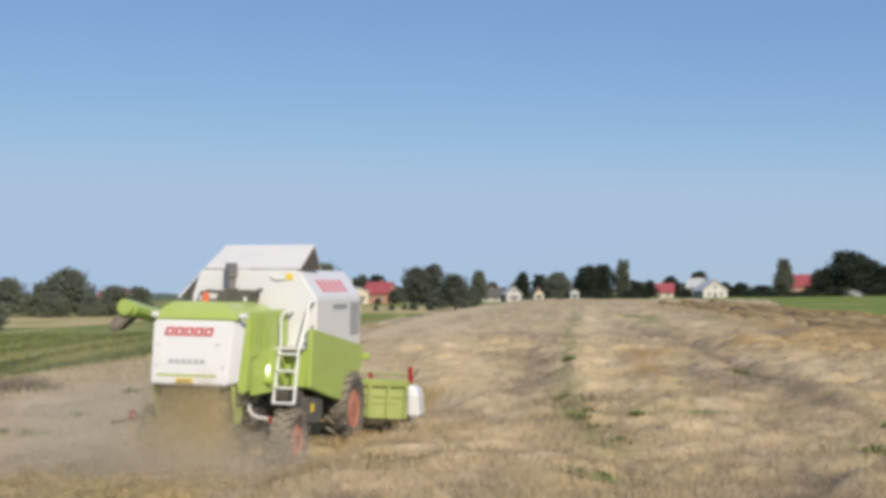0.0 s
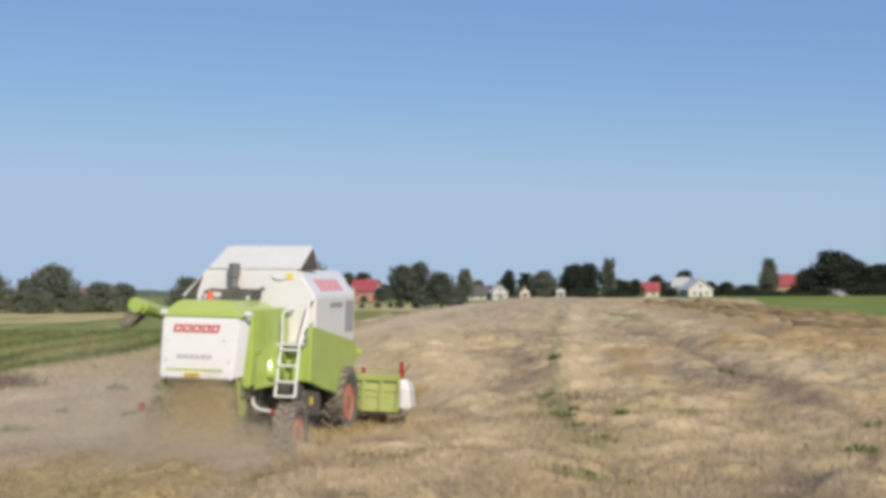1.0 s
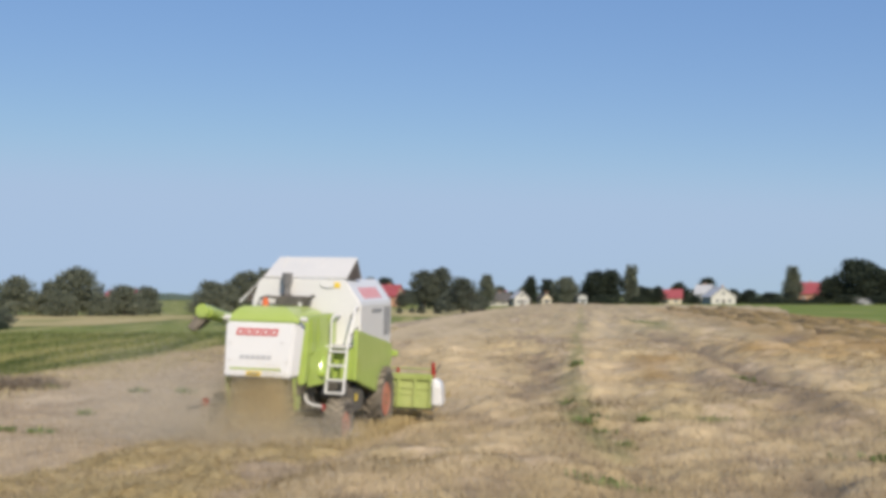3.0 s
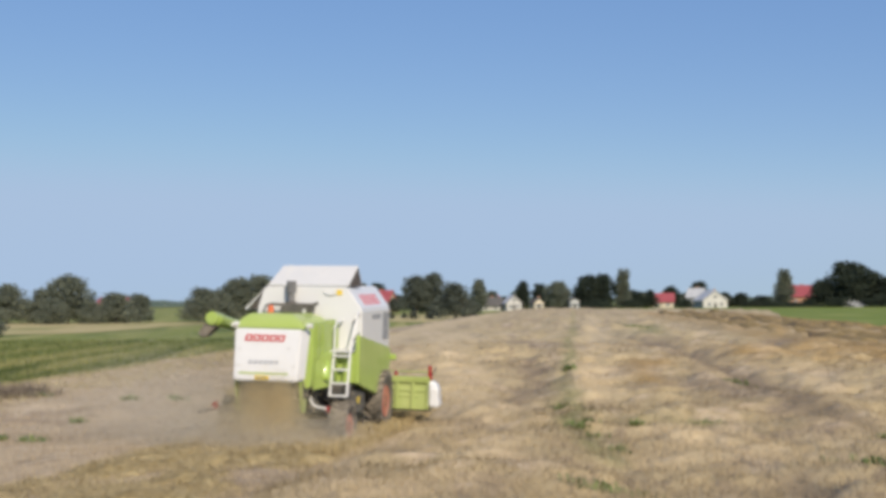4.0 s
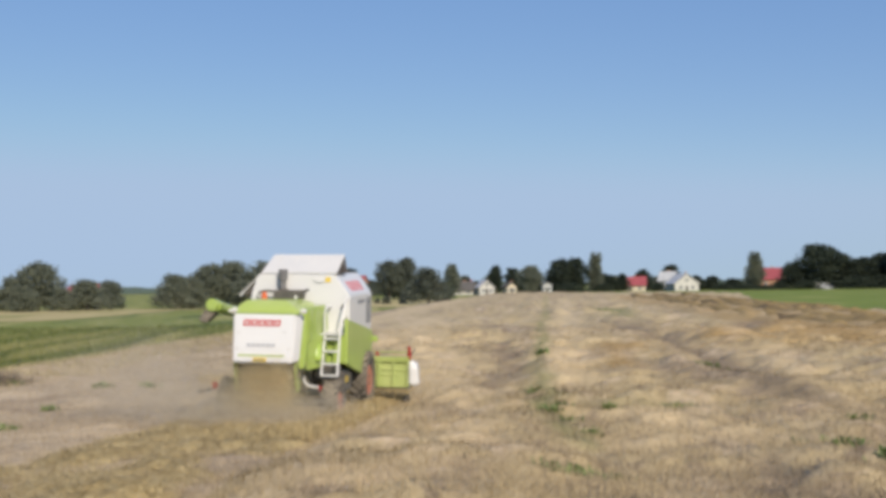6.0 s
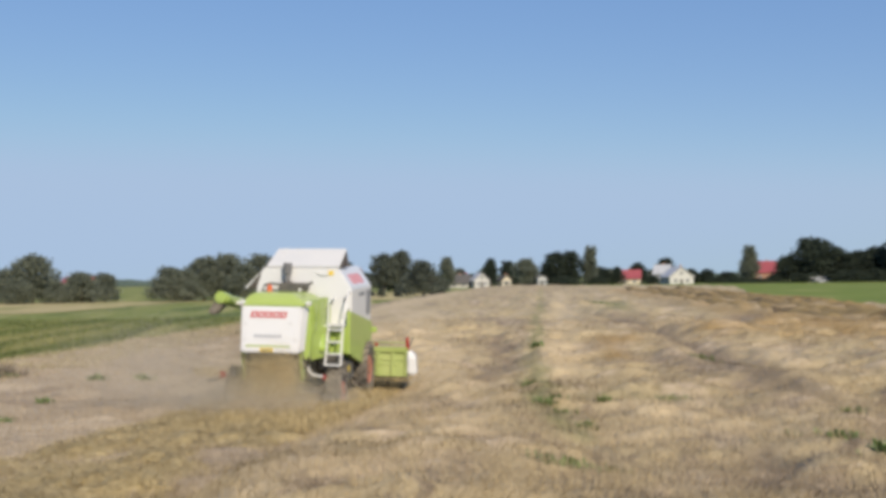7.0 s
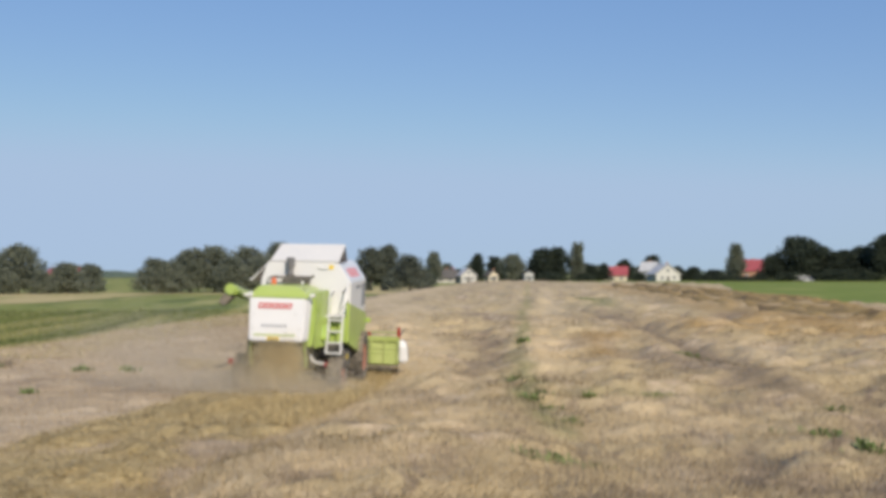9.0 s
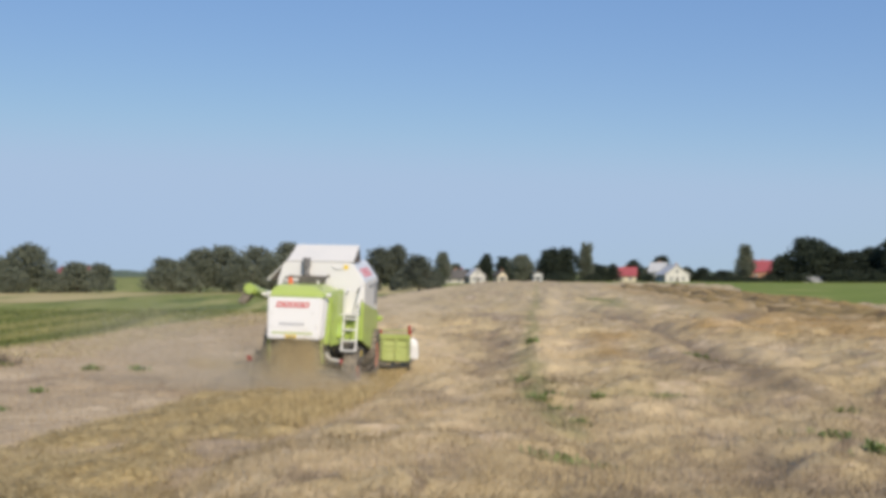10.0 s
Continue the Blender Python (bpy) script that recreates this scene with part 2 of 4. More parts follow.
def tube(points, radius, sides=10, bm=None, radius_end=None):
    bm = bm or bmesh.new()
    pts = [Vector(p) for p in points]
    rows = []
    for i, p in enumerate(pts):
        way = (pts[min(i + 1, len(pts) - 1)] - pts[max(i - 1, 0)]).normalized()
        ref = Vector((0, 0, 1)) if abs(way.z) < 0.9 else Vector((1, 0, 0))
        u = way.cross(ref).normalized()
        v = way.cross(u)
        r = radius if radius_end is None else radius + (radius_end - radius) * i / (len(pts) - 1)
        rows.append([p + r * (math.cos(2 * math.pi * k / sides) * u + math.sin(2 * math.pi * k / sides) * v) for k in range(sides)])
    return loft(rows, 0, bm)


def lathe(profile, sides=36, bm=None):
    """Profile of (x, radius) turned round the x axis."""
    bm = bm or bmesh.new()
    rows = [[bm.verts.new((x, r * math.cos(2 * math.pi * k / sides), r * math.sin(2 * math.pi * k / sides))) for k in range(sides)] for x, r in profile]
    for r0, r1 in zip(rows, rows[1:]):
        for i in range(sides):
            bm.faces.new((r0[i], r0[(i + 1) % sides], r1[(i + 1) % sides], r1[i]))
    bm.faces.new(rows[0])
    bm.faces.new(rows[-1][::-1])
    return bm


def raw(name, verts, faces, material, parent=None):
    """A mesh from numpy arrays of corners and of triangles or quads."""
    me = bpy.data.meshes.new(name)
    k = faces.shape[1]
    me.vertices.add(len(verts))
    me.vertices.foreach_set("co", np.ascontiguousarray(verts, dtype=np.float32).ravel())
    me.loops.add(faces.size)
    me.loops.foreach_set("vertex_index", np.ascontiguousarray(faces, dtype=np.int32).ravel())
    me.polygons.add(len(faces))
    me.polygons.foreach_set("loop_start", np.arange(0, faces.size, k, dtype=np.int32))
    me.polygons.foreach_set("loop_total", np.full(len(faces), k, dtype=np.int32))
    me.update(calc_edges=True)
    me.validate()
    me.materials.append(material)
    ob = new(name, me)
    if parent is not None:
        ob.parent = parent
    return ob


def empty(name, m=None):
    ob = new(name)
    ob.empty_display_size = 0.3
    if m is not None:
        ob.matrix_basis = m
    return ob


def smooth_noise(x, y, cell, seed):
    """Value noise on arrays."""
    u, v = x / cell, y / cell
    i, j = np.floor(u).astype(np.int64), np.floor(v).astype(np.int64)
    fu, fv = u - i, v - j
    fu, fv = fu * fu * (3 - 2 * fu), fv * fv * (3 - 2 * fv)

    def h(a, b):
        k = (a * 374761393 + b * 668265263 + seed * 1442695041) & 0x7FFFFFFF
        k = ((k ^ (k >> 13)) * 1274126177) & 0x7FFFFFFF
        return ((k ^ (k >> 16)) & 0xFFFF) / 65535.0
    return (h(i, j) * (1 - fu) + h(i + 1, j) * fu) * (1 - fv) + (h(i, j + 1) * (1 - fu) + h(i + 1, j + 1) * fu) * fv - 0.5


# ---------------- ground ----------------
def left_edge(y):
    return -15.0 + (y - 45.5) * 0.1114


def cut_line(y):
    """Where the standing crop begins, along the way of the cutter bar's end."""
    return np.interp(y, (8, 16.7, 24.2, 35.5, 38.5, 60, 100, 150, 334, 430), (-4.6, -2.9, -1.5, -0.3, -4.0, -6.0, -5.0, -1.8, 17.8, 28.4))


def right_edge(y):
    """Where the clover begins."""
    return np.interp(y, (-40, 60, 97, 120, 145, 200, 262, 300, 340, 400), (40, 40, 37.5, 38, 40.5, 55, 70, 68, 52, 30))


def along(x, y, ways, seed):
    """How much a place belongs to one of the ways: (points, half width, stretch along y), broken up by noise."""
    out = np.zeros(len(x))
    wx = x + 0.7 * smooth_noise(x, y, 1.6, seed) + 0.35 * smooth_noise(x, y, 0.6, seed + 1)
    wy = y + 1.6 * smooth_noise(x, y, 1.9, seed + 2)
    for points, half, stretch in ways:
        near = np.full(len(x), 1e9)
        for (xa, ya), (xb, yb) in zip(points, points[1:]):
            ax, ay, bx, by = xa, ya / stretch, xb - xa, (yb - ya) / stretch
            k = np.clip(((wx - ax) * bx + (wy / stretch - ay) * by) / (bx * bx + by * by), 0, 1)
            near = np.minimum(near, np.hypot(wx - ax - k * bx, wy / stretch - ay - k * by))
        out = np.maximum(out, np.exp(-(near / half) ** 2))
    return np.clip(out * (0.85 + 0.9 * smooth_noise(x, y * 0.6, 0.9, seed + 3)), 0, 1)


GREY_WAYS = [([(-1.0, 21.0), (0.2, 20.6)], 0.2, 1.4), ([(6.6, 13.5), (8.2, 17.5), (10.6, 24)], 0.75, 1.3), ([(12.8, 76), (11.1, 54), (9.9, 41), (9.3, 36), (8.3, 28.5)], 1.1, 3.0), ([(6.4, 23.9), (7.7, 24.4), (8.9, 23.8)], 0.42, 1.6), ([(17.0, 65), (21.6, 77)], 0.8, 3.0),
             ([(30.0, 81), (31.4, 82)], 0.9, 3.0), ([(24.2, 76), (25.0, 76.5)], 0.6, 3.0), ([(5.3, 17.8), (5.0, 16.2), (6.1, 16.9), (5.7, 15.3), (6.8, 16.0)], 0.46, 1.2), ([(6.3, 14.6), (7.4, 17.0)], 0.5, 1.2), ([(8.4, 21.6), (9.6, 23.4), (12.0, 24.6)], 0.5, 1.6),
             ([(9.0, 20.4), (10.6, 22.0)], 0.6, 1.4),
             ([(1.8, 17.4), (3.2, 17.4), (3.7, 17.7)], 0.20, 1.5), ([(0.6, 19.4), (1.8, 19.8), (2.9, 19.7)], 0.30, 1.6), ([(7.6, 19.4), (8.8, 20.6)], 0.40, 1.4),
             ([(3.4, 52), (3.2, 41), (1.9, 33)], 0.7, 3.0), ([(0.2, 30), (1.2, 25)], 0.45, 2.2), ([(9.6, 26), (11.4, 27)], 0.4, 1.8)]
GOLD_WAYS = [([(16.2, 52), (20, 66)], 1.5, 3.0), ([(21.6, 54), (25.5, 68)], 1.5, 3.0), ([(7.2, 43), (7.6, 45)], 0.9, 3.0), ([(14.0, 55), (17.6, 63)], 1.3, 3.0), ([(18.8, 50), (22.6, 84), (29.5, 150), (40, 237)], 1.7, 5.0), ([(22.5, 50), (28.5, 95), (44, 237)], 1.9, 5.0),
             ([(30, 78), (36, 120), (52, 235)], 2.2, 5.0), ([(5.9, 36), (6.4, 39)], 0.5, 3.0)]
PALE_WAYS = [([(-2.3, 14.5), (-1.4, 19.0)], 0.6, 1.6), ([(-1.4, 16.0), (0.4, 18.2), (1.0, 22.5)], 0.55, 1.4), ([(-3.0, 39), (-4.0, 50), (-4.4, 58)], 1.7, 3.0), ([(1.0, 29), (0.6, 44), (0.4, 58)], 1.2, 3.0), ([(-5.2, 58), (-4.2, 100), (-0.5, 150), (9, 235)], 2.2, 4.0), ([(23.4, 195), (9.8, 76), (5.8, 49), (4.2, 34)], 0.9, 3.0), ([(4.4, 26), (5.2, 23.2)], 0.8, 2.2), ([(4.2, 16.4), (4.9, 16.1)], 0.5, 1.3), ([(6.7, 24.9), (7.2, 22.8)], 0.5, 1.6),
             ([(13, 44), (10.9, 33)], 0.9, 3.0), ([(-1.0, 60), (1.0, 100)], 1.6, 4.0), ([(3.6, 20.8), (6.0, 21.6)], 0.45, 1.4), ([(1.6, 28), (2.0, 31)], 0.5, 2.5)]
OLIVE_WAYS = [([(27.6, 258), (7.4, 71), (5.1, 49), (4.1, 40), (3.0, 29.7), (2.8, 24), (2.85, 21)], 0.30, 3.0), ([(14.8, 90), (20.0, 118)], 1.0, 4.0), ([(4.0, 27.2), (6.4, 26.0)], 0.35, 2.0)]


def mark(ob, x, y, repeats=1):
    """Write the weathering of the crop at each point of a mesh."""
    for word, ways, most, seed in (("grey", GREY_WAYS, 0.85, 61), ("gold", GOLD_WAYS, 0.9, 71), ("pale", PALE_WAYS, 0.7, 81), ("olive", OLIVE_WAYS, 0.7, 91)):
        value = most * along(x, y, ways, seed)
        ob.data.attributes.new(word, "FLOAT", "POINT").data.foreach_set("value", np.repeat(value, repeats).astype(np.float32))


def grid_sheet(name, x_of, ys, columns, height, material):
    u = np.linspace(0, 1, columns) ** 1.0
    rows = []
    for y in ys:
        a0, a1 = x_of(y)
        rows.append(np.stack([a0 + (a1 - a0) * u, np.full(columns, y)], 1))
    g = np.concatenate(rows)
    z = height(g[:, 0], g[:, 1], np.tile(u, len(ys)))
    v = np.column_stack([g, z])
    n = np.arange((len(ys) - 1) * columns).reshape(len(ys) - 1, columns)[:, :-1].ravel()
    ob = raw(name, v, np.stack([n, n + 1, n + columns + 1, n + columns], 1), material)
    ob.data.polygons.foreach_set("use_smooth", np.ones(len(ob.data.polygons), dtype=bool))
    return ob


bm = bmesh.new()
bmesh.ops.create_grid(bm, x_segments=40, y_segments=40, size=4000)
ground = part("ground", bm, MEADOW)
ground.location.z = -0.3
tagged(ground, "flat green meadow land reaching the horizon", "ground", kind="structure")


def dip(y):
    """The land sinks a little under the harvester's way."""
    return np.interp(y, (12, 20, 25, 31, 36, 60), (0.0, -0.04, -0.10, -0.16, -0.12, 0.0))


def stubble_height(x, y, u=None):
    z = 0.13 + 0.24 * smooth_noise(x, y, 2.2, 11) + 0.14 * smooth_noise(x, y, 0.6, 12)
    edge = np.exp(-((x - left_edge(y) - 1.6) / 1.1) ** 2)
    return np.maximum(0.012, z) * 0.8 + dip(y) * np.clip((x - cut_line(y)) / 8 + 1.3, 0, 1) + edge * (0.03 + 0.26 * smooth_noise(x, y, 1.4, 13) + 0.14 * smooth_noise(x, y, 0.5, 14))


def crop_height(x, y, u=None):
    w = x + 1.3 * smooth_noise(x, y, 5.0, 7)
    roll = 1 - 2 * np.abs(smooth_noise(w, y * 0.6, 5.5, 1) * 2)
    z = (0.33 + 0.20 * roll + 0.40 * smooth_noise(w + 0.4 * y, y * 0.7, 2.6, 2) + 0.28 * smooth_noise(x, y, 1.15, 3)
         + 0.17 * smooth_noise(x, y, 0.5, 4) + 0.08 * smooth_noise(x, y, 0.25, 6) + 0.22 * smooth_noise(x * 0.38 + 0.25 * y, y, 0.85, 8))
    for line, drift, deep in ((10.5, 0.045, 0.22), (15.8, 0.012, 0.10), (23.0, 0.05, 0.22), (5.6, 0.103, 0.10)):
        off = x - line - drift * (y - 45) - 1.6 * smooth_noise(y, y * 0, 14.0, int(line * 10))
        z = z - deep * np.exp(-(off / 0.7) ** 2) + 0.7 * deep * np.exp(-((off + 1.5) / 1.0) ** 2)
    z = 0.33 + (z - 0.33) * np.interp(y, (12, 22, 34), (0.7, 0.82, 1.0)) - 0.20 * along(x, y, GREY_WAYS, 61) + 0.05 * along(x, y, PALE_WAYS, 81) + 0.12 * along(x, y, GOLD_WAYS, 71)
    z = z - 0.13 * np.exp(-((x + 0.5) / 1.3) ** 2 - ((y - 20.8) / 1.3) ** 2)      # pressed flat beside the cut edge
    rim = np.clip((x - cut_line(y)) / np.interp(y, (12, 36, 41, 100), (1.7, 1.7, 4.0, 10.0)), 0, 1)
    z = z + 0.06 * np.exp(-((x - cut_line(y) - 0.7) / 0.55) ** 2) * np.clip((y - 17) / 4, 0, 1) * np.clip((36 - y) / 2, 0, 1)
    return np.maximum(0.05, z) * rim + (stubble_height(x, y) + 0.01) * (1 - rim)


ys = np.concatenate([np.arange(-40, 9, 0.7), np.arange(9, 60, 0.16), np.geomspace(60, 400, 170)])
crop = grid_sheet("barley_crop", lambda y: (cut_line(y) + 0.02, min(right_edge(y), 14 + max(y, 6) * 0.62)), ys, 330, crop_height, STRAW)
spots = np.array([v.co[:2] for v in crop.data.vertices])
mark(crop, spots[:, 0], spots[:, 1])
tagged(crop, "ripe lodged barley lying matted in pale waves", "crop", kind="stuff")


stub = grid_sheet("stubble", lambda y: (left_edge(y), cut_line(y) + 0.3), ys, 150, stubble_height, STUBBLE)
tagged(stub, "pale pinkish stubble of the mown part", "stubble", kind="stuff")


def centre(y):
    return np.interp(y, (8, 14, 20.1, 25.5, 30.2), (-7.2, -5.6, -4.45, -3.45, -2.8))


def swath_height(x, y, u):
    bell = np.clip(1 - np.abs(2 * u - 1) ** 5.0, 0, 1)
    end = np.clip((31 - y) / 2.0, 0, 1)
    return -0.04 + dip(y) + bell * end * (0.26 + 0.26 * smooth_noise(x, y, 1.0, 21) + 0.15 * smooth_noise(x, y, 0.4, 22))


swath = grid_sheet("straw_swath", lambda y: (centre(y) - 2.6, centre(y) + 2.6), np.concatenate([np.arange(-40, 9, 0.5), np.arange(9, 31, 0.1)]), 80, swath_height, SWATH)
tagged(swath, "fresh golden chopped straw spread behind the harvester", "straw", kind="stuff")


def windrow(x0, x1, y0, y1, half, seed):
    def line(y):
        return x0 + (x1 - x0) * (y - y0) / (y1 - y0)

    def ridge(x, y, u):
        return 0.28 + np.clip(1 - np.abs(2 * u - 1) ** 2, 0, 1) * np.clip((y - y0) / 12, 0, 1) * (0.55 + 0.4 * smooth_noise(x, y * 0.4, 2.4, seed) + 0.3 * smooth_noise(x, y, 0.8, seed + 1))
    ob = grid_sheet("straw_windrow", lambda y: (line(y) - half, line(y) + half), np.geomspace(y0, y1, 220), 16, ridge, GOLD)
    tagged(ob, "long golden brown windrow of straw", "straw", kind="stuff")


windrow(20.6, 42.0, 50, 235, 1.0, 31)
windrow(23.8, 46.5, 50, 235, 1.3, 33)
windrow(28.6, 52.0, 70, 235, 1.3, 35)
windrow(33.6, 38.6, 84, 150, 1.0, 37)


def strip(name, corners, material, z, label):
    bm = bmesh.new()
    bm.faces.new([bm.verts.new((c[0], c[1], z + (c[2] if len(c) > 2 else 0.0))) for c in corners])
    bmesh.ops.triangulate(bm, faces=bm.faces)
    return tagged(part(name, bm, material), label, "field", kind="structure")


strip("field", [(-46, 127), (-42.3, 130.6), (-39.5, 140), (-38.8, 166), (-37.4, 193), (-23, 197), (-22, 204), (-40, 202), (-66, 206), (-122, 215), (-110, 84)], DRYGRASS, -0.28, "strip of dry mown hay before the trees")
strip("field", [(-22, 195), (0.5, 190), (7, 250), (6, 300), (-30, 300), (-34, 235)], DRYGRASS, -0.285, "dry yellow rough grass at the garden edge")
strip("field", [(40, 60, 0), (37.5, 97, 0), (38, 120, 0), (40.5, 145, 0.05), (55, 200, 0.15), (70, 262, 0.35), (68, 300, 0.45), (52, 340, 0.5), (30, 400, 0.55), (400, 402, 0.5), (400, 60, 0)], CLOVER, -0.27, "fresh green clover field beside the barley")

# ---------------- loose stalks ----------------
rng = np.random.default_rng(7)


def stalks(name, x, y, z, length, lean, width, turn, material):
    """One narrow blade a point; lean is the angle from upright."""
    k = len(x)
    way = np.stack([np.cos(turn) * np.sin(lean), np.sin(turn) * np.sin(lean), np.cos(lean)], 1)
    side = np.stack([-np.sin(turn), np.cos(turn), np.zeros(k)], 1) * (width / 2)[:, None]
    base = np.stack([x, y, z], 1)
    tip = base + way * length[:, None]
    v = np.empty((k, 4, 3))
    v[:, 0], v[:, 1], v[:, 2], v[:, 3] = base - side, base + side, tip + side * 0.6, tip - side * 0.6
    return raw(name, v.reshape(-1, 3), np.arange(4 * k).reshape(k, 4), material)


def spread(k, near, far, left, right):
    """Points in a wedge, thinner with distance."""
    y = near * (far / near) ** rng.random(k)
    lo, hi = left(y), right(y)
    return lo + (hi - lo) * rng.random(k), y


K = 150000
x, y = spread(K, 13, 75, lambda y: cut_line(y), lambda y: 2.5 + y * 0.42)
whirl = 2.6 * smooth_noise(x, y, 2.6, 5) * 2 + 0.6
straws = stalks("barley_stalks", x, y, crop_height(x, y) - 0.03, 0.12 + 0.22 * rng.random(K), 0.75 + 0.8 * rng.random(K),
                (0.004 + 0.007 * rng.random(K)) * np.clip(y / 20, 1, 2.5), whirl + 0.9 * rng.standard_normal(K), STALK)
mark(straws, x, y, 4)
tagged(straws, "bent pale barley stalks standing out of the mat", "crop", kind="stuff")
K = 16000
x, y = spread(K, 13, 30, lambda y: cut_line(y) - 0.4, lambda y: 2.5 + y * 0.42)
straws = stalks("upright_stalks", x, y, crop_height(x, y) - 0.05, 0.09 + 0.13 * rng.random(K), 0.2 + 0.9 * rng.random(K),
                0.006 + 0.010 * rng.random(K), 6.28 * rng.random(K), STALK)
mark(straws, x, y, 4)
tagged(straws, "pale broken barley stalks standing upright", "crop", kind="stuff")
K = 5500
x, y = spread(K, 13, 27, lambda y: 1.6 + 0 * y, lambda y: 2.5 + y * 0.42)
tagged(stalks("weathered_stems", x, y, crop_height(x, y) - 0.04, 0.09 + 0.14 * rng.random(K), 0.2 + 1.0 * rng.random(K),
              0.008 + 0.010 * rng.random(K), 6.28 * rng.random(K), DEADWEED), "grey weathered stems standing in the pale crop", "crop", kind="stuff")
K = 50000
x, y = spread(K, 13, 80, lambda y: np.maximum(left_edge(y), -y * 0.45), lambda y: cut_line(y))
tagged(stalks("stubble_stalks", x, y, stubble_height(x, y) - 0.02, 0.06 + 0.10 * rng.random(K), 0.5 * rng.random(K),
              (0.004 + 0.006 * rng.random(K)) * np.clip(y / 20, 1, 2.5), 6.28 * rng.random(K), STUBSTALK),
       "short cut stubble stalks", "stubble", kind="stuff")
K = 24000
y = 22 + 17 * rng.random(K)
x = cut_line(y) - 3.2 * rng.random(K) + 0.3
tagged(stalks("fresh_stubble", x, y, stubble_height(x, y) - 0.04, 0.14 + 0.18 * rng.random(K), 0.45 * rng.random(K),
              0.008 + 0.010 * rng.random(K), 6.28 * rng.random(K), SWATHSTALK),
       "tall golden stubble left by the cutter bar", "stubble", kind="stuff")
K = 60000
y = 12 + 18 * rng.random(K) ** 1.2
u = rng.random(K)
x = centre(y) - 2.6 + 5.2 * u
tagged(stalks("straw_pieces", x, y, swath_height(x, y, u) + 0.01, 0.06 + 0.16 * rng.random(K), 1.0 + 0.7 * rng.random(K),
              0.006 + 0.008 * rng.random(K), 6.28 * rng.random(K), SWATHSTALK),
       "loose chopped golden straw pieces", "straw", kind="stuff")


K = 60000
x, y = spread(K, 30, 108, lambda y: -y * 0.48, lambda y: left_edge(y) - 0.2)
tagged(stalks("meadow_grass", x, y, np.full(K, -0.32), 0.10 + 0.22 * rng.random(K) ** 2, 0.9 * rng.random(K),
              (0.02 + 0.03 * rng.random(K)) * np.clip(y / 50, 1, 2.5), 6.28 * rng.random(K), GRASS), "uneven green meadow grass", "grass", kind="stuff")
K = 42000
y = 24 * (110 / 24) ** rng.random(K)
x = left_edge(y) - 0.8 + 4.8 * rng.random(K) ** 1.5 + 0.4 * rng.standard_normal(K)
z = np.where(x < left_edge(y), -0.32, stubble_height(x, y) - 0.05)
tagged(stalks("dry_grass_fringe", x, y, z, 0.08 + 0.24 * rng.random(K), 0.5 + 1.0 * rng.random(K),
              (0.010 + 0.016 * rng.random(K)) * np.clip(y / 40, 1, 2), 6.28 * rng.random(K), HAY), "dry yellow grass along the edge of the stubble", "grass", kind="stuff")


def weeds(places):
    """Low tufts of weeds: (x, y, width)."""
    r = np.random.default_rng(41)
    px, py = [], []
    for x, y, wide in places:
        k = int(300 * wide)
        px.append(x + r.normal(0, wide * 0.46, k))
        py.append(y + r.normal(0, wide * 0.42, k))
    px, py = np.concatenate(px), np.concatenate(py)
    k = len(px)
    z = np.where(px > cut_line(py), crop_height(px, py), stubble_height(px, py))
    ob = stalks("weeds", px, py, z - 0.02, (0.10 + 0.09 * r.random(k)) * np.clip(py / 30, 1, 1.3), 0.3 + 0.9 * r.random(k), (0.025 + 0.035 * r.random(k)) * np.clip(py / 30, 1, 1.8), 6.28 * r.random(k), WEED)
    tagged(ob, "low green weeds growing through the pale straw", "weeds", kind="stuff")


weeds([(3.0, 29.7, 0.34), (2.75, 25.2, 0.26), (3.1, 25.8, 0.22), (3.0, 23.8, 0.22), (3.15, 22.2, 0.20), (4.0, 25.4, 0.16), (5.75, 26.2, 0.42), (5.4, 26.3, 0.30), (8.7, 36.3, 0.42), (2.0, 16.9, 0.48), (2.8, 17.6, 0.42)])
weeds([(6.7, 19.0, 0.28), (7.1, 18.0, 0.30), (7.8, 19.6, 0.42), (6.75, 20.2, 0.18), (6.4, 20.2, 0.18), (18.1, 115, 1.1), (5.2, 49.5, 0.22), (4.4, 43.0, 0.2), (8.1, 22.4, 0.22)])
weeds([(-8.9, 26.4, 0.34), (-9.6, 26.3, 0.26), (-9.2, 30.7, 0.22), (-9.4, 36.7, 0.26), (-8.0, 36.6, 0.24), (-12.3, 37.3, 0.30)])


def dead_weeds():
    """A tangle of grey dry weeds on the rim of the stubble."""
    r = np.random.default_rng(43)
    k = 1700
    x = -13.0 + np.clip(r.normal(0, 0.6, k), -1.4, 1.2)
    y = 37.2 + r.normal(0, 0.5, k) + 0.25 * (x + 13.0)
    ob = stalks("dead_weeds", x, y, stubble_height(x, y) - 0.03, (0.18 + 0.34 * r.random(k)) * (0.8 + smooth_noise(x, y, 0.5, 3)), 0.2 + 0.8 * r.random(k), 0.012 + 0.018 * r.random(k), 6.28 * r.random(k), DEADWEED)
    tagged(ob, "tangle of grey dead weeds beside the meadow", "weeds", kind="stuff")


dead_weeds()


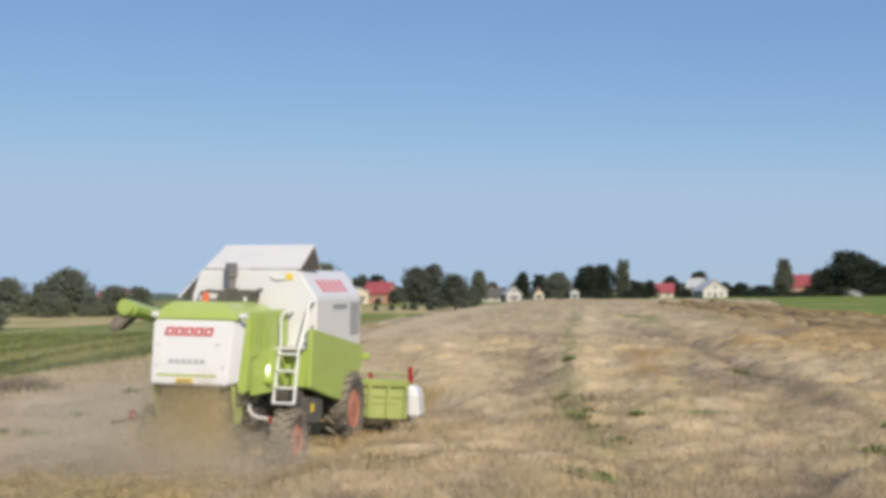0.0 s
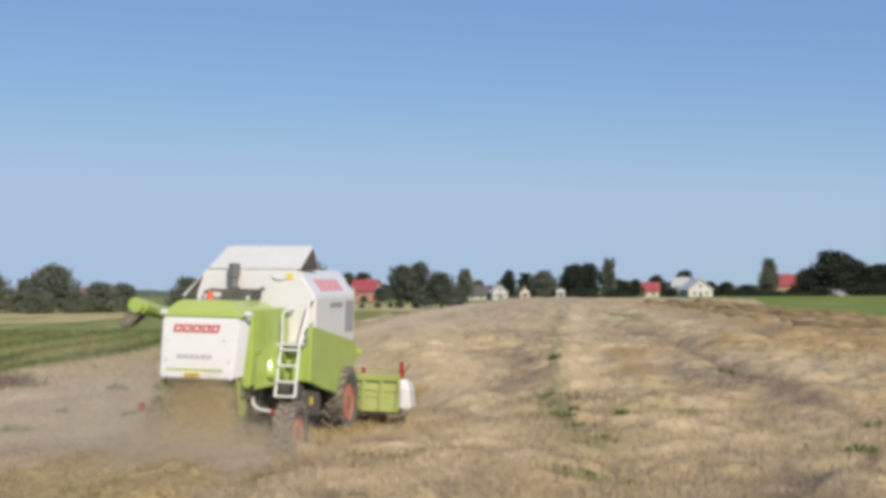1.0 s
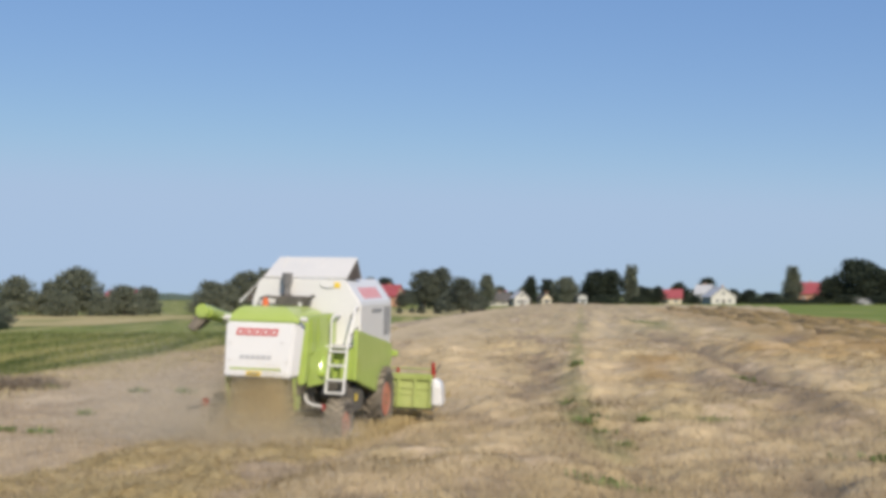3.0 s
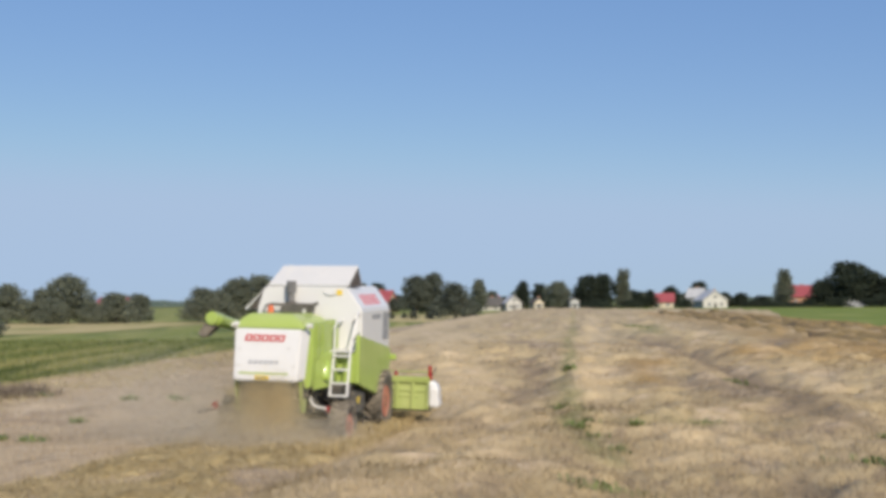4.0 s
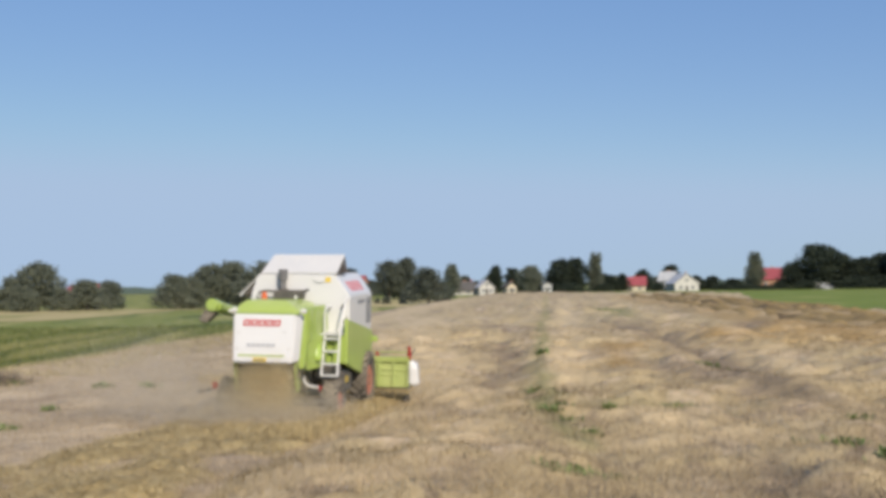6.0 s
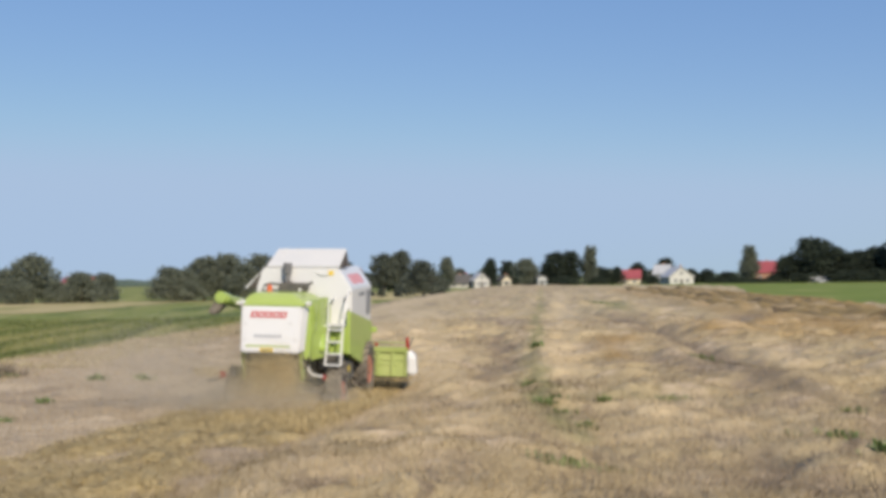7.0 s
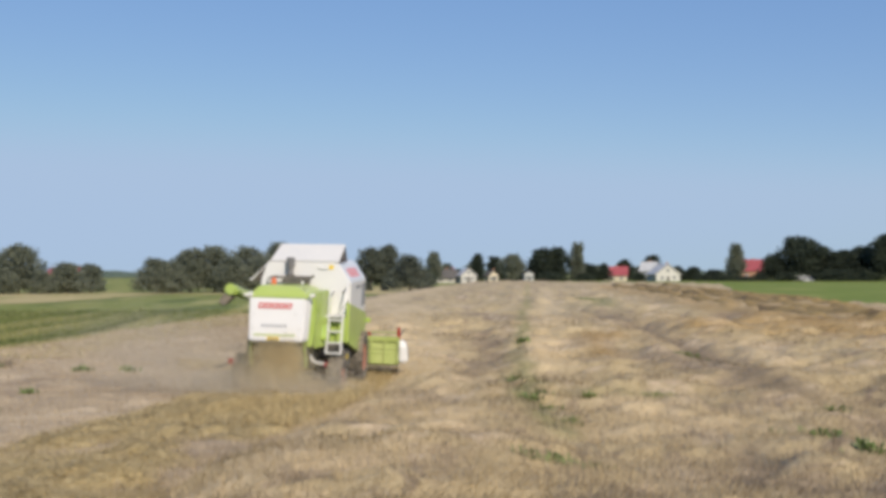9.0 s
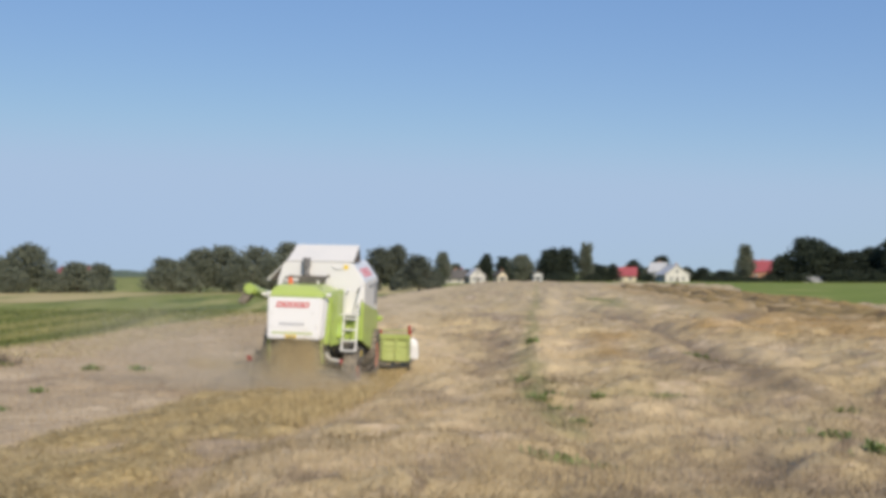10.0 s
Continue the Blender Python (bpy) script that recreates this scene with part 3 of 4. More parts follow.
# ---------------- combine harvester ----------------
def prints(parent, x0, x1, z0, z1, count, y_of, material, slant=0.0, gap=0.25):
    """Plain bars in place of letters."""
    step = (x1 - x0) / count
    for i in range(count):
        a0, a1 = x0 + i * step, x0 + (i + 1 - gap) * step
        pts = [(a0, z0), (a1, z0), (a1 + slant, z1), (a0 + slant, z1)]
        part("letter_bar", loft([[(x, y_of(z) - 0.006, z) for x, z in pts], [(x, y_of(z) + 0.01, z) for x, z in pts]]), material, parent)


def wheel(parent, name, x, y, radius, width, rim_radius, side):
    hub = empty(name)
    hub.parent = parent
    hub.location = (x, y, radius * 1.08 if radius > 0.6 else radius)
    w = width / 2
    bm = lathe([(-w * 0.7, rim_radius), (-w * 0.95, radius * 0.80), (-w * 0.9, radius * 0.91), (-w * 0.5, radius * 0.95), (w * 0.5, radius * 0.95),
                (w * 0.9, radius * 0.91), (w * 0.95, radius * 0.80), (w * 0.7, rim_radius)])
    part("tyre", bm, RUBBER, hub, smooth=False)
    bm = bmesh.new()
    lugs = 20
    for k in range(lugs):
        for s in (-1, 1):
            a = 2 * math.pi * (k + (0.25 if s > 0 else -0.25)) / lugs
            m = Matrix.Rotation(a, 4, "X") @ Matrix.Translation((s * w * 0.48, 0, radius * 0.965)) @ Matrix.Rotation(s * radians(38), 4, "Z")
            vs = bmesh.ops.create_cube(bm, size=1.0)["verts"]
            bmesh.ops.scale(bm, vec=(w * 1.05, 0.055 * radius / 0.8, radius * 0.07), verts=vs)
            bmesh.ops.transform(bm, matrix=m, verts=vs)
    part("tread_lug", bm, RUBBER, hub)
    o = side * w
    bm = lathe([(o * 0.72, rim_radius * 1.02), (o * 0.78, rim_radius * 0.98), (o * 0.55, rim_radius * 0.88), (o * 0.30, rim_radius * 0.80), (o * 0.35, rim_radius * 0.45),
                (o * 0.62, rim_radius * 0.40), (o * 0.66, rim_radius * 0.22), (o * 0.50, 0.02)])
    part("rim", bm, RIM, hub, "dusty red wheel rim")
    for k in range(8):
        a = 2 * math.pi * k / 8
        c = Vector((o * 0.62, rim_radius * 0.31 * math.cos(a), rim_radius * 0.31 * math.sin(a)))
        part("bolt", tube([c, c + Vector((side * 0.04, 0, 0))], 0.018, 6), DARK, hub)
    return hub


def combine_harvester():
    h = empty("combine_harvester")
    tagged(h, "lime green and white combine harvester driving over the stubble", "combine harvester")

    # rear hood: white flap with tapered sides
    def hood_y(z):
        return -0.18 + (z - 1.51) / 1.09 * 0.18
    hood = part("rear_hood", loft([[(-0.71, -0.18, 1.51), (0.59, -0.18, 1.51), (0.63, 0.0, 2.55), (-0.75, 0.0, 2.55)],
                                   [(-0.71, 0.14, 1.53), (0.70, 0.14, 1.53), (0.76, 0.32, 2.56), (-0.77, 0.32, 2.56)]], 0.035), WHITE, h, "white rear hood")
    for k in range(5):          # the brand print, as five plain slanted frames
        x0 = -0.53 + 0.168 * k
        for xa, xb, za, zb in ((0.0, 0.145, 2.305, 2.338), (0.0, 0.145, 2.405, 2.438), (0.0, 0.040, 2.338, 2.405), (0.105, 0.145, 2.338, 2.405)):
            pts = [(x0 + xa + 0.25 * (za - 2.305), za), (x0 + xb + 0.25 * (za - 2.305), za), (x0 + xb + 0.25 * (zb - 2.305), zb), (x0 + xa + 0.25 * (zb - 2.305), zb)]
            part("print_bar", loft([[(x, hood_y(z) - 0.006, z) for x, z in pts], [(x, hood_y(z) + 0.01, z) for x, z in pts]]), RED, hood)
    prints(hood, -0.42, 0.22, 1.86, 1.93, 6, hood_y, PALEPRINT, 0.01, 0.2)
    part("stripe", loft([[(-0.60, hood_y(1.66) - 0.006, 1.655), (0.42, hood_y(1.66) - 0.006, 1.655), (0.42, hood_y(1.69) - 0.006, 1.69), (-0.60, hood_y(1.69) - 0.006, 1.69)],
                         [(-0.60, -0.12, 1.655), (0.42, -0.12, 1.655), (0.42, -0.12, 1.69), (-0.60, -0.12, 1.69)]]), LIME, hood, "lime green stripe")
    plate = part("number_plate", box(-0.26, 0.03, hood_y(1.6) - 0.02, hood_y(1.6) + 0.02, 1.545, 1.63, 0.006), YELLOW, hood, "yellow plate")
    prints(plate, -0.22, 0.0, 1.57, 1.605, 5, lambda z: hood_y(1.6) - 0.02, GREYPRINT, 0, 0.3)
    for x, z in ((-0.62, 2.16), (0.40, 2.18), (-0.62, 1.82), (0.52, 1.82)):
        part("latch", box(x - 0.03, x + 0.03, hood_y(z) - 0.012, hood_y(z) + 0.01, z - 0.02, z + 0.02, 0.006), LIDGREY, hood)
    for x in (-0.80, 0.72):
        part("hinge", tube([(x, 0.08, 2.63), (x + 0.12, 0.08, 2.63)], 0.05, 10), PALESTEEL, hood)

    # green straw hood and its top
    part("straw_hood", loft([[(-0.74, 0.2, 1.35), (0.76, 0.2, 1.35), (0.86, 1.8, 1.45), (-0.74, 1.8, 1.45)],
                             [(-0.76, 0.25, 2.0), (0.80, 0.25, 2.0), (0.93, 1.8, 2.0), (-0.76, 1.8, 2.0)],
                             [(-0.74, 0.3, 2.68), (0.79, 0.3, 2.68), (0.93, 1.8, 2.71), (-0.74, 1.8, 2.71)]], 0.04), LIME, h)
    part("top_cover", loft([[(-0.75, 0.02, 2.55), (0.70, 0.02, 2.55), (0.74, 1.6, 2.66), (-0.74, 1.6, 2.66)],
                            [(-0.68, 0.08, 2.72), (0.58, 0.08, 2.72), (0.66, 1.6, 2.76), (-0.68, 1.6, 2.76)],
                            [(-0.54, 0.24, 2.85), (0.36, 0.24, 2.85), (0.42, 1.55, 2.84), (-0.56, 1.55, 2.84)]], 0.03), LIME, h)
    for y0, y1, z0, z1 in ((0.42, 0.74, 1.95, 2.64), (0.80, 1.36, 1.95, 2.64), (1.42, 1.78, 2.1, 2.64), ):
        xa, xb = 0.795 + 0.087 * (y0 - 0.3), 0.795 + 0.087 * (y1 - 0.3)
        part("side_panel", loft([[(xa, y0, z0), (xa + 0.03, y0, z0), (xb + 0.03, y1, z0), (xb, y1, z0)],
                                 [(xa, y0, z1), (xa + 0.03, y0, z1), (xb + 0.03, y1, z1), (xb, y1, z1)]], 0.01), LIME, h)
    part("side_fairing", loft([[(0.77, 0.42, 1.30), (0.98, 0.98, 1.34), (1.00, 1.5, 1.40), (0.80, 1.5, 1.40)],
                               [(0.80, 0.42, 1.60), (1.00, 1.00, 1.60), (1.03, 1.5, 1.60), (0.80, 1.5, 1.60)],
                               [(0.80, 0.48, 2.02), (0.98, 1.05, 2.06), (1.00, 1.5, 2.06), (0.80, 1.5, 2.06)]], 0.02), LIME, h)
    # a bulging polished cover that faces back and up and throws back the sun
    facing = Vector((0.42, -0.84, 0.34)).normalized()
    across = Vector((0, 0, 1)).cross(facing).normalized()
    rise = facing.cross(across)
    middle = Vector((0.95, 0.80, 1.70))
    bm = bmesh.new()
    grid = [[bm.verts.new(middle + 0.085 * u * across + 0.20 * v * rise - 0.010 * (u * u + v * v) * facing) for u in (-1, -0.5, 0, 0.5, 1)] for v in (-1, -0.5, 0, 0.5, 1)]
    for r0, r1 in zip(grid, grid[1:]):
        for k in range(4):
            bm.faces.new((r0[k], r0[k + 1], r1[k + 1], r1[k]))
    rim = bmesh.ops.extrude_face_region(bm, geom=bm.faces[:])
    bmesh.ops.translate(bm, vec=-0.05 * facing, verts=[v for v in rim["geom"] if isinstance(v, bmesh.types.BMVert)])
    part("polished_cover", bm, POLISHED, h, "polished lime green cover", True)
    for x in (-0.72, 0.62):
        part("chute_plate", slab_x([(0.0, 1.52), (0.55, 1.40), (0.42, 0.86), (0.18, 0.86)], x - 0.02, x + 0.02, 0.008), LIME, h)
    part("straw_chopper", box(-0.66, 0.66, 0.12, 0.75, 1.12, 1.52, 0.04), DARK, h)
    for k in range(9):
        x = -0.6 + 0.15 * k
        part("spreader_fin", slab_x([(0.02, 1.15), (0.5, 1.15), (0.42, 0.92), (0.0, 0.98)], x - 0.006, x + 0.006), DARK, h)

    # grain tank
    tank = part("grain_tank", slab_y([(1.44, 1.86), (1.44, 2.92), (1.09, 3.41), (-0.74, 3.38), (-0.88, 2.93), (-0.92, 2.50), (-0.92, 1.86)], 1.85, 4.70, 0.03), WHITE, h, "white grain tank")
    lower = [(1.56, 2.40), (4.72, 1.97), (4.90, 1.75), (4.15, 0.90), (3.4, 0.98), (2.2, 1.22), (1.50, 1.38)]
    part("lower_side", slab_x(lower, 1.38, 1.47, 0.02), LIME, h)
    part("lower_side", slab_x(lower, -1.02, -0.80, 0.025), LIME, h)
    part("inner_side", box(0.82, 1.39, 1.52, 2.9, 1.38, 2.03, 0.02), LIME, h)
    part("side_lamp", box(1.42, 1.58, 4.86, 4.96, 1.66, 1.80, 0.02), LIME, h)
    for k in range(5):
        y = 3.98 + 0.13 * k
        part("vent_slot", box(1.435, 1.452, y, y + 0.06, 2.18, 2.82, 0.008), GREYPRINT, tank)
    for k in range(6):
        y = 2.85 + 0.15 * k
        part("letter_bar", box(1.435, 1.448, y, y + 0.10, 2.70, 2.79), GREYPRINT, tank)
    # red print on the slanting shoulder
    for k in range(5):
        y0 = 2.45 + 0.33 * k
        (xa, za), (xb, zb) = (1.375, 3.01), (1.215, 3.235)
        quad = [(xa, y0, za), (xa, y0 + 0.22, za), (xb, y0 + 0.18, zb), (xb, y0 - 0.04, zb)]
        part("letter_bar", loft([[(x + 0.006, y, z + 0.006) for x, y, z in quad], [(x - 0.01, y, z - 0.01) for x, y, z in quad]]), FADED, tank)
    part("warning_sticker", box(0.87, 0.99, 1.838, 1.86, 3.23, 3.34), YELLOW, tank, "yellow sticker")
    part("cable", tube([(0.58, 1.83, 3.31), (0.64, 1.82, 3.25), (0.74, 1.82, 3.23), (0.87, 1.83, 3.25)], 0.012, 6), PALESTEEL, tank)
    for z in (2.62, 2.22):
        part("grab_handle", tube([(1.24, 1.85, z), (1.31, 1.76, z + 0.10), (1.39, 1.80, z + 0.20), (1.39, 1.86, z + 0.22)], 0.018, 6), GREYSTEEL, tank)

    # raised tank lid
    def sheet(name, a, b, c, d, material, label=""):
        lift = Vector((0, 0, 0.03))
        r = [Vector(p) for p in (a, b, c, d)]
        return part(name, loft([r, [p + lift for p in r]]), material, h, label)
    sheet("tank_lid", (-0.65, 1.86, 3.40), (1.13, 1.86, 3.42), (1.19, 2.45, 3.84), (-0.50, 2.45, 3.81), LIDGREY, "pale grey raised tank lid")
    sheet("tank_lid", (-0.52, 2.47, 3.81), (1.18, 2.47, 3.84), (1.18, 2.90, 3.42), (-0.56, 2.90, 3.41), LIDGREY, "pale grey raised tank lid")
    for x in (-0.35, 0.05, 0.45, 0.85):
        part("lid_rib", loft([[(x - 0.02, 1.90, 3.46), (x + 0.02, 1.90, 3.46), (x + 0.05, 2.42, 3.855), (x + 0.01, 2.42, 3.855)],
                              [(x - 0.02, 1.90, 3.44), (x + 0.02, 1.90, 3.44), (x + 0.05, 2.42, 3.835), (x + 0.01, 2.42, 3.835)]]), LIDGREY, h)
    for x in (1.10, -0.58):
        lean = 0.06 if x > 0 else 0.08
        part("lid_gusset", loft([[(x, 1.95, 3.41), (x + lean, 2.45, 3.81), (x + lean, 2.84, 3.41)], [(x + 0.02, 1.95, 3.41), (x + lean + 0.02, 2.45, 3.81), (x + lean + 0.02, 2.84, 3.41)]]), CANVAS, h, "dark cloth gusset")
    flap = part("side_flap", loft([[(-0.66, 1.92, 3.44), (-1.17, 1.97, 2.87), (-1.17, 4.0, 2.87), (-0.66, 4.0, 3.44)],
                                   [(-0.63, 1.92, 3.46), (-1.22, 1.97, 2.88), (-1.22, 4.0, 2.88), (-0.63, 4.0, 3.46)]]), WHITE, h, "white folding tank side flap")
    part("flap_gusset", loft([[(-0.72, 1.98, 3.34), (-1.12, 2.02, 2.88), (-0.90, 2.02, 2.90)], [(-0.72, 2.0, 3.34), (-1.12, 2.04, 2.88), (-0.90, 2.04, 2.90)]]), CANVAS, flap, "dark cloth gusset")

    # engine fittings on the top cover
    part("exhaust_pipe", tube([(-0.10, 1.72, 3.00), (-0.10, 1.72, 3.42), (-0.10, 1.72, 3.49)], 0.075, 16), GREYSTEEL, h, "dark exhaust pipe")
    part("exhaust_cap", tube([(-0.10, 1.72, 3.26), (-0.10, 1.72, 3.30), (-0.10, 1.72, 3.51)], 0.105, 16), GREYSTEEL, h)
    part("exhaust_collar", tube([(-0.10, 1.72, 2.95), (-0.10, 1.72, 3.07)], 0.115, 16), DARK, h)
    part("air_filter", loft([[(-0.30, 1.45, 2.80), (0.40, 1.45, 2.80), (0.40, 1.80, 2.80), (-0.30, 1.80, 2.80)],
                             [(-0.24, 1.45, 3.04), (0.44, 1.45, 3.04), (0.44, 1.80, 3.04), (-0.24, 1.80, 3.04)]], 0.05), DARK, h, "dark air filter housing")
    part("filter_ear", tube([(0.38, 1.55, 2.98), (0.54, 1.55, 3.06)], 0.035, 8), DARK, h)
    part("filter_clip", box(0.24, 0.30, 1.43, 1.47, 2.84, 2.92, 0.01), PALESTEEL, h)
    part("hose", tube([(-0.70, 1.66, 2.84), (-0.64, 1.66, 2.97), (-0.50, 1.66, 3.01), (-0.34, 1.66, 3.00), (-0.20, 1.66, 3.00)], 0.03, 8), DARK, h)
    part("beacon", lathe([(0.0, 0.075), (0.05, 0.075), (0.16, 0.06), (0.20, 0.03)], 14), ORANGE, h, "orange beacon").matrix_basis = pose(-0.48, 1.5, 2.79, 0, -90, 0)

    # unloading auger folded back on the left
    part("unloading_auger", tube([(-1.16, -0.02, 2.72), (-1.14, 0.9, 2.58), (-1.20, 4.4, 2.20)], 0.13, 18), LIME, h)
    part("auger_end", tube([(-1.20, -0.14, 2.745), (-1.18, 0.10, 2.715), (-1.15, 0.36, 2.67)], 0.135, 20, None, 0.125), LIME, h)
    part("auger_disc", tube([(-1.203, -0.155, 2.747), (-1.201, -0.138, 2.745)], 0.095, 18), LIME, h)
    part("auger_spout", loft([[(-1.34, -0.10, 2.68), (-1.12, -0.10, 2.60), (-1.08, 0.20, 2.58), (-1.30, 0.20, 2.66)],
                              [(-1.50, -0.18, 2.40), (-1.33, -0.18, 2.33), (-1.30, 0.08, 2.35), (-1.46, 0.08, 2.42)]], 0.03), RUBBER, h, "dark rubber spout")
    part("auger_bracket", tube([(-1.12, 0.6, 2.62), (-0.75, 0.6, 2.50)], 0.04, 8), PALESTEEL, h)

    # ladder and rails
    ladder = empty("ladder")
    ladder.parent = h
    part("rail", tube([(1.00, 0.92, 1.15), (1.03, 1.12, 2.04)], 0.026, 8), WHITE, ladder)
    part("rail", tube([(1.37, 0.92, 1.16), (1.37, 1.12, 2.04), (1.40, 1.58, 2.84), (1.38, 1.84, 2.86)], 0.024, 8), WHITE, ladder)
    for z in (1.17, 1.42, 1.70, 1.98):
        y = 0.92 + (z - 1.15) * 0.225
        part("rung", box(1.01, 1.37, y - 0.06, y + 0.06, z - 0.02, z + 0.02, 0.01), WHITE, ladder)
    part("handrail", tube([(0.99, 1.28, 1.98), (0.99, 1.28, 2.55), (1.0, 1.36, 2.66), (1.02, 1.82, 2.68)], 0.024, 8), WHITE, h)
    part("platform", box(0.86, 1.36, 1.22, 1.84, 2.04, 2.08, 0.01), LIDGREY, h, "pale step plate")

    # underbody
    part("chassis", box(-0.68, 0.70, 0.9, 4.6, 0.78, 1.46, 0.05), DARK, h)
    part("rear_axle", box(-1.15, 1.15, 0.92, 1.12, 0.48, 0.66, 0.03), DARK, h)
    part("front_axle", box(-1.2, 1.2, 3.80, 4.16, 0.62, 0.98, 0.05), DARK, h)
    part("axle_post", box(-0.2, 0.2, 0.9, 1.15, 0.6, 0.9, 0.03), DARK, h)
    tankb = part("fuel_tank", slab_x([(1.55, 1.22), (2.45, 1.16), (2.52, 0.82), (2.3, 0.68), (1.7, 0.70), (1.52, 0.86)], 0.85, 1.40, 0.05), DARK, h, "dark plastic tank")
    part("sticker", box(1.39, 1.41, 1.75, 1.92, 0.94, 1.08), YELLOW, tankb)
    part("drive_cover", box(0.72, 1.14, 2.5, 3.1, 0.75, 1.20, 0.08), GREYSTEEL, h)
    part("belt_guard", box(0.72, 1.30, 1.30, 1.70, 1.02, 1.36, 0.05), DARK, h)

    # light brackets
    part("bracket_pipe", tube([(0.66, 0.72, 1.16), (0.67, 0.70, 1.06), (0.73, 0.69, 0.98), (0.84, 0.69, 0.94), (1.02, 0.70, 0.92)], 0.032, 10), LIDGREY, h)
    part("tail_lamp", box(1.0, 1.09, 0.66, 0.72, 0.84, 0.97, 0.02), REDLENS, h, "red tail lamp")
    part("bracket_pipe", tube([(-0.62, 0.6, 1.00), (-1.0, 0.50, 0.93), (-1.66, 0.42, 0.78)], 0.035, 8), DARK, h)
    part("tail_lamp", box(-1.33, -1.21, 0.36, 0.44, 0.86, 1.01, 0.02), REDLENS, h, "red tail lamp")

    # cab, hidden behind the tank
    part("cab", loft([[(-0.85, 4.75, 1.75), (0.80, 4.75, 1.75), (0.75, 5.9, 1.75), (-0.80, 5.9, 1.75)],
                      [(-0.85, 4.75, 3.15), (0.80, 4.75, 3.15), (0.75, 6.1, 3.15), (-0.80, 6.1, 3.15)]], 0.05), GLASSY, h, "dark glazed cab")
    part("cab_roof", box(-0.9, 0.85, 4.74, 6.2, 3.15, 3.28, 0.04), WHITE, h)
    part("feeder_house", slab_x([(4.2, 1.5), (5.2, 0.95), (5.2, 0.4), (4.2, 0.9)], -0.6, 0.6, 0.03), LIME, h)

    # cutter bar header
    header = empty("header")
    header.parent = h
    header.location = (0, 0.17, -0.03)
    HL, HR = -1.75, 2.42
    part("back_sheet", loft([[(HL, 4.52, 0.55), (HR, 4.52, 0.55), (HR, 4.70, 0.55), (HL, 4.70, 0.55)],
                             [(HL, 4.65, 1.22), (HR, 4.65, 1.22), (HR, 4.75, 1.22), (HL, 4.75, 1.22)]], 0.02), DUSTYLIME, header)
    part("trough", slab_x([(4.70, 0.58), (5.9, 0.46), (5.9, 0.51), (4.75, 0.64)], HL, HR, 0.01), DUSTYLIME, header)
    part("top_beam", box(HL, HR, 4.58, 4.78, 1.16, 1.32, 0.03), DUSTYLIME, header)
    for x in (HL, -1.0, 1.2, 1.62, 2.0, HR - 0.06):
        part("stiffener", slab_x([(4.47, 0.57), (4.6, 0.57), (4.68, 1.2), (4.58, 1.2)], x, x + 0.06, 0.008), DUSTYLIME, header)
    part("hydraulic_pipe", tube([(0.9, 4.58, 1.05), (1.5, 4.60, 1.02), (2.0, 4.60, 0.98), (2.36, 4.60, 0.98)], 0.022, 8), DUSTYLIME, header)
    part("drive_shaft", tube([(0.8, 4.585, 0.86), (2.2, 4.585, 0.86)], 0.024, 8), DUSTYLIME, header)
    part("feed_auger", tube([(HL + 0.05, 5.15, 0.62), (HR - 0.05, 5.15, 0.62)], 0.18, 16), LIDGREY, header)
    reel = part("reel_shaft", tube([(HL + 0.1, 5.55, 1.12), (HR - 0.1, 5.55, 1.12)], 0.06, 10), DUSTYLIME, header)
    for k in range(6):
        aa = 2 * math.pi * k / 6 + 0.3
        yy, zz = 5.55 + 0.42 * math.cos(aa), 1.0 + 0.36 * math.sin(aa)
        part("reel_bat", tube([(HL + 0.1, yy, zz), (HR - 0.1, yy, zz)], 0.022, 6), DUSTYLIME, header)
    for x in (HL - 0.02, HR - 0.02):
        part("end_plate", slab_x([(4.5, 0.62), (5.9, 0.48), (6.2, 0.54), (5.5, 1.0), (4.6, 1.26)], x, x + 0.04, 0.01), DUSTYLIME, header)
    part("end_guard", loft([[(HR + 0.02, 4.44, 0.62), (HR + 0.26, 4.46, 0.62), (HR + 0.22, 5.2, 0.60), (HR + 0.02, 5.2, 0.58)],
                            [(HR + 0.02, 4.44, 1.12), (HR + 0.23, 4.46, 1.08), (HR + 0.18, 5.2, 1.05), (HR + 0.02, 5.2, 1.08)],
                            [(HR + 0.02, 4.52, 1.26), (HR + 0.14, 4.52, 1.22), (HR + 0.12, 5.1, 1.18), (HR + 0.02, 5.1, 1.2)]], 0.04), WHITE, header, "white end guard")
    part("warning_pole", tube([(2.36, 5.05, 1.18), (2.35, 5.05, 1.56)], 0.055, 8, None, 0.04), REDLENS, header, "red marker pole")
    part("pole_bracket", tube([(2.36, 4.7, 1.22), (2.36, 5.05, 1.24), (2.48, 5.2, 1.5)], 0.022, 6), DARK, header)
    part("warning_pole", tube([(1.50, 5.2, 1.22), (1.49, 5.2, 1.40)], 0.05, 8, None, 0.035), REDLENS, header, "red marker pole")

    wheels = [wheel(h, "front_wheel", 1.37, 4.0, 0.72, 0.46, 0.36, 1), wheel(h, "front_wheel", -1.37, 4.0, 0.72, 0.46, 0.36, -1),
              wheel(h, "rear_wheel", 1.27, 1.00, 0.54, 0.40, 0.26, 1), wheel(h, "rear_wheel", -1.08, 1.00, 0.54, 0.40, 0.26, -1)]
    return h, wheels


combine, combine_wheels = combine_harvester()


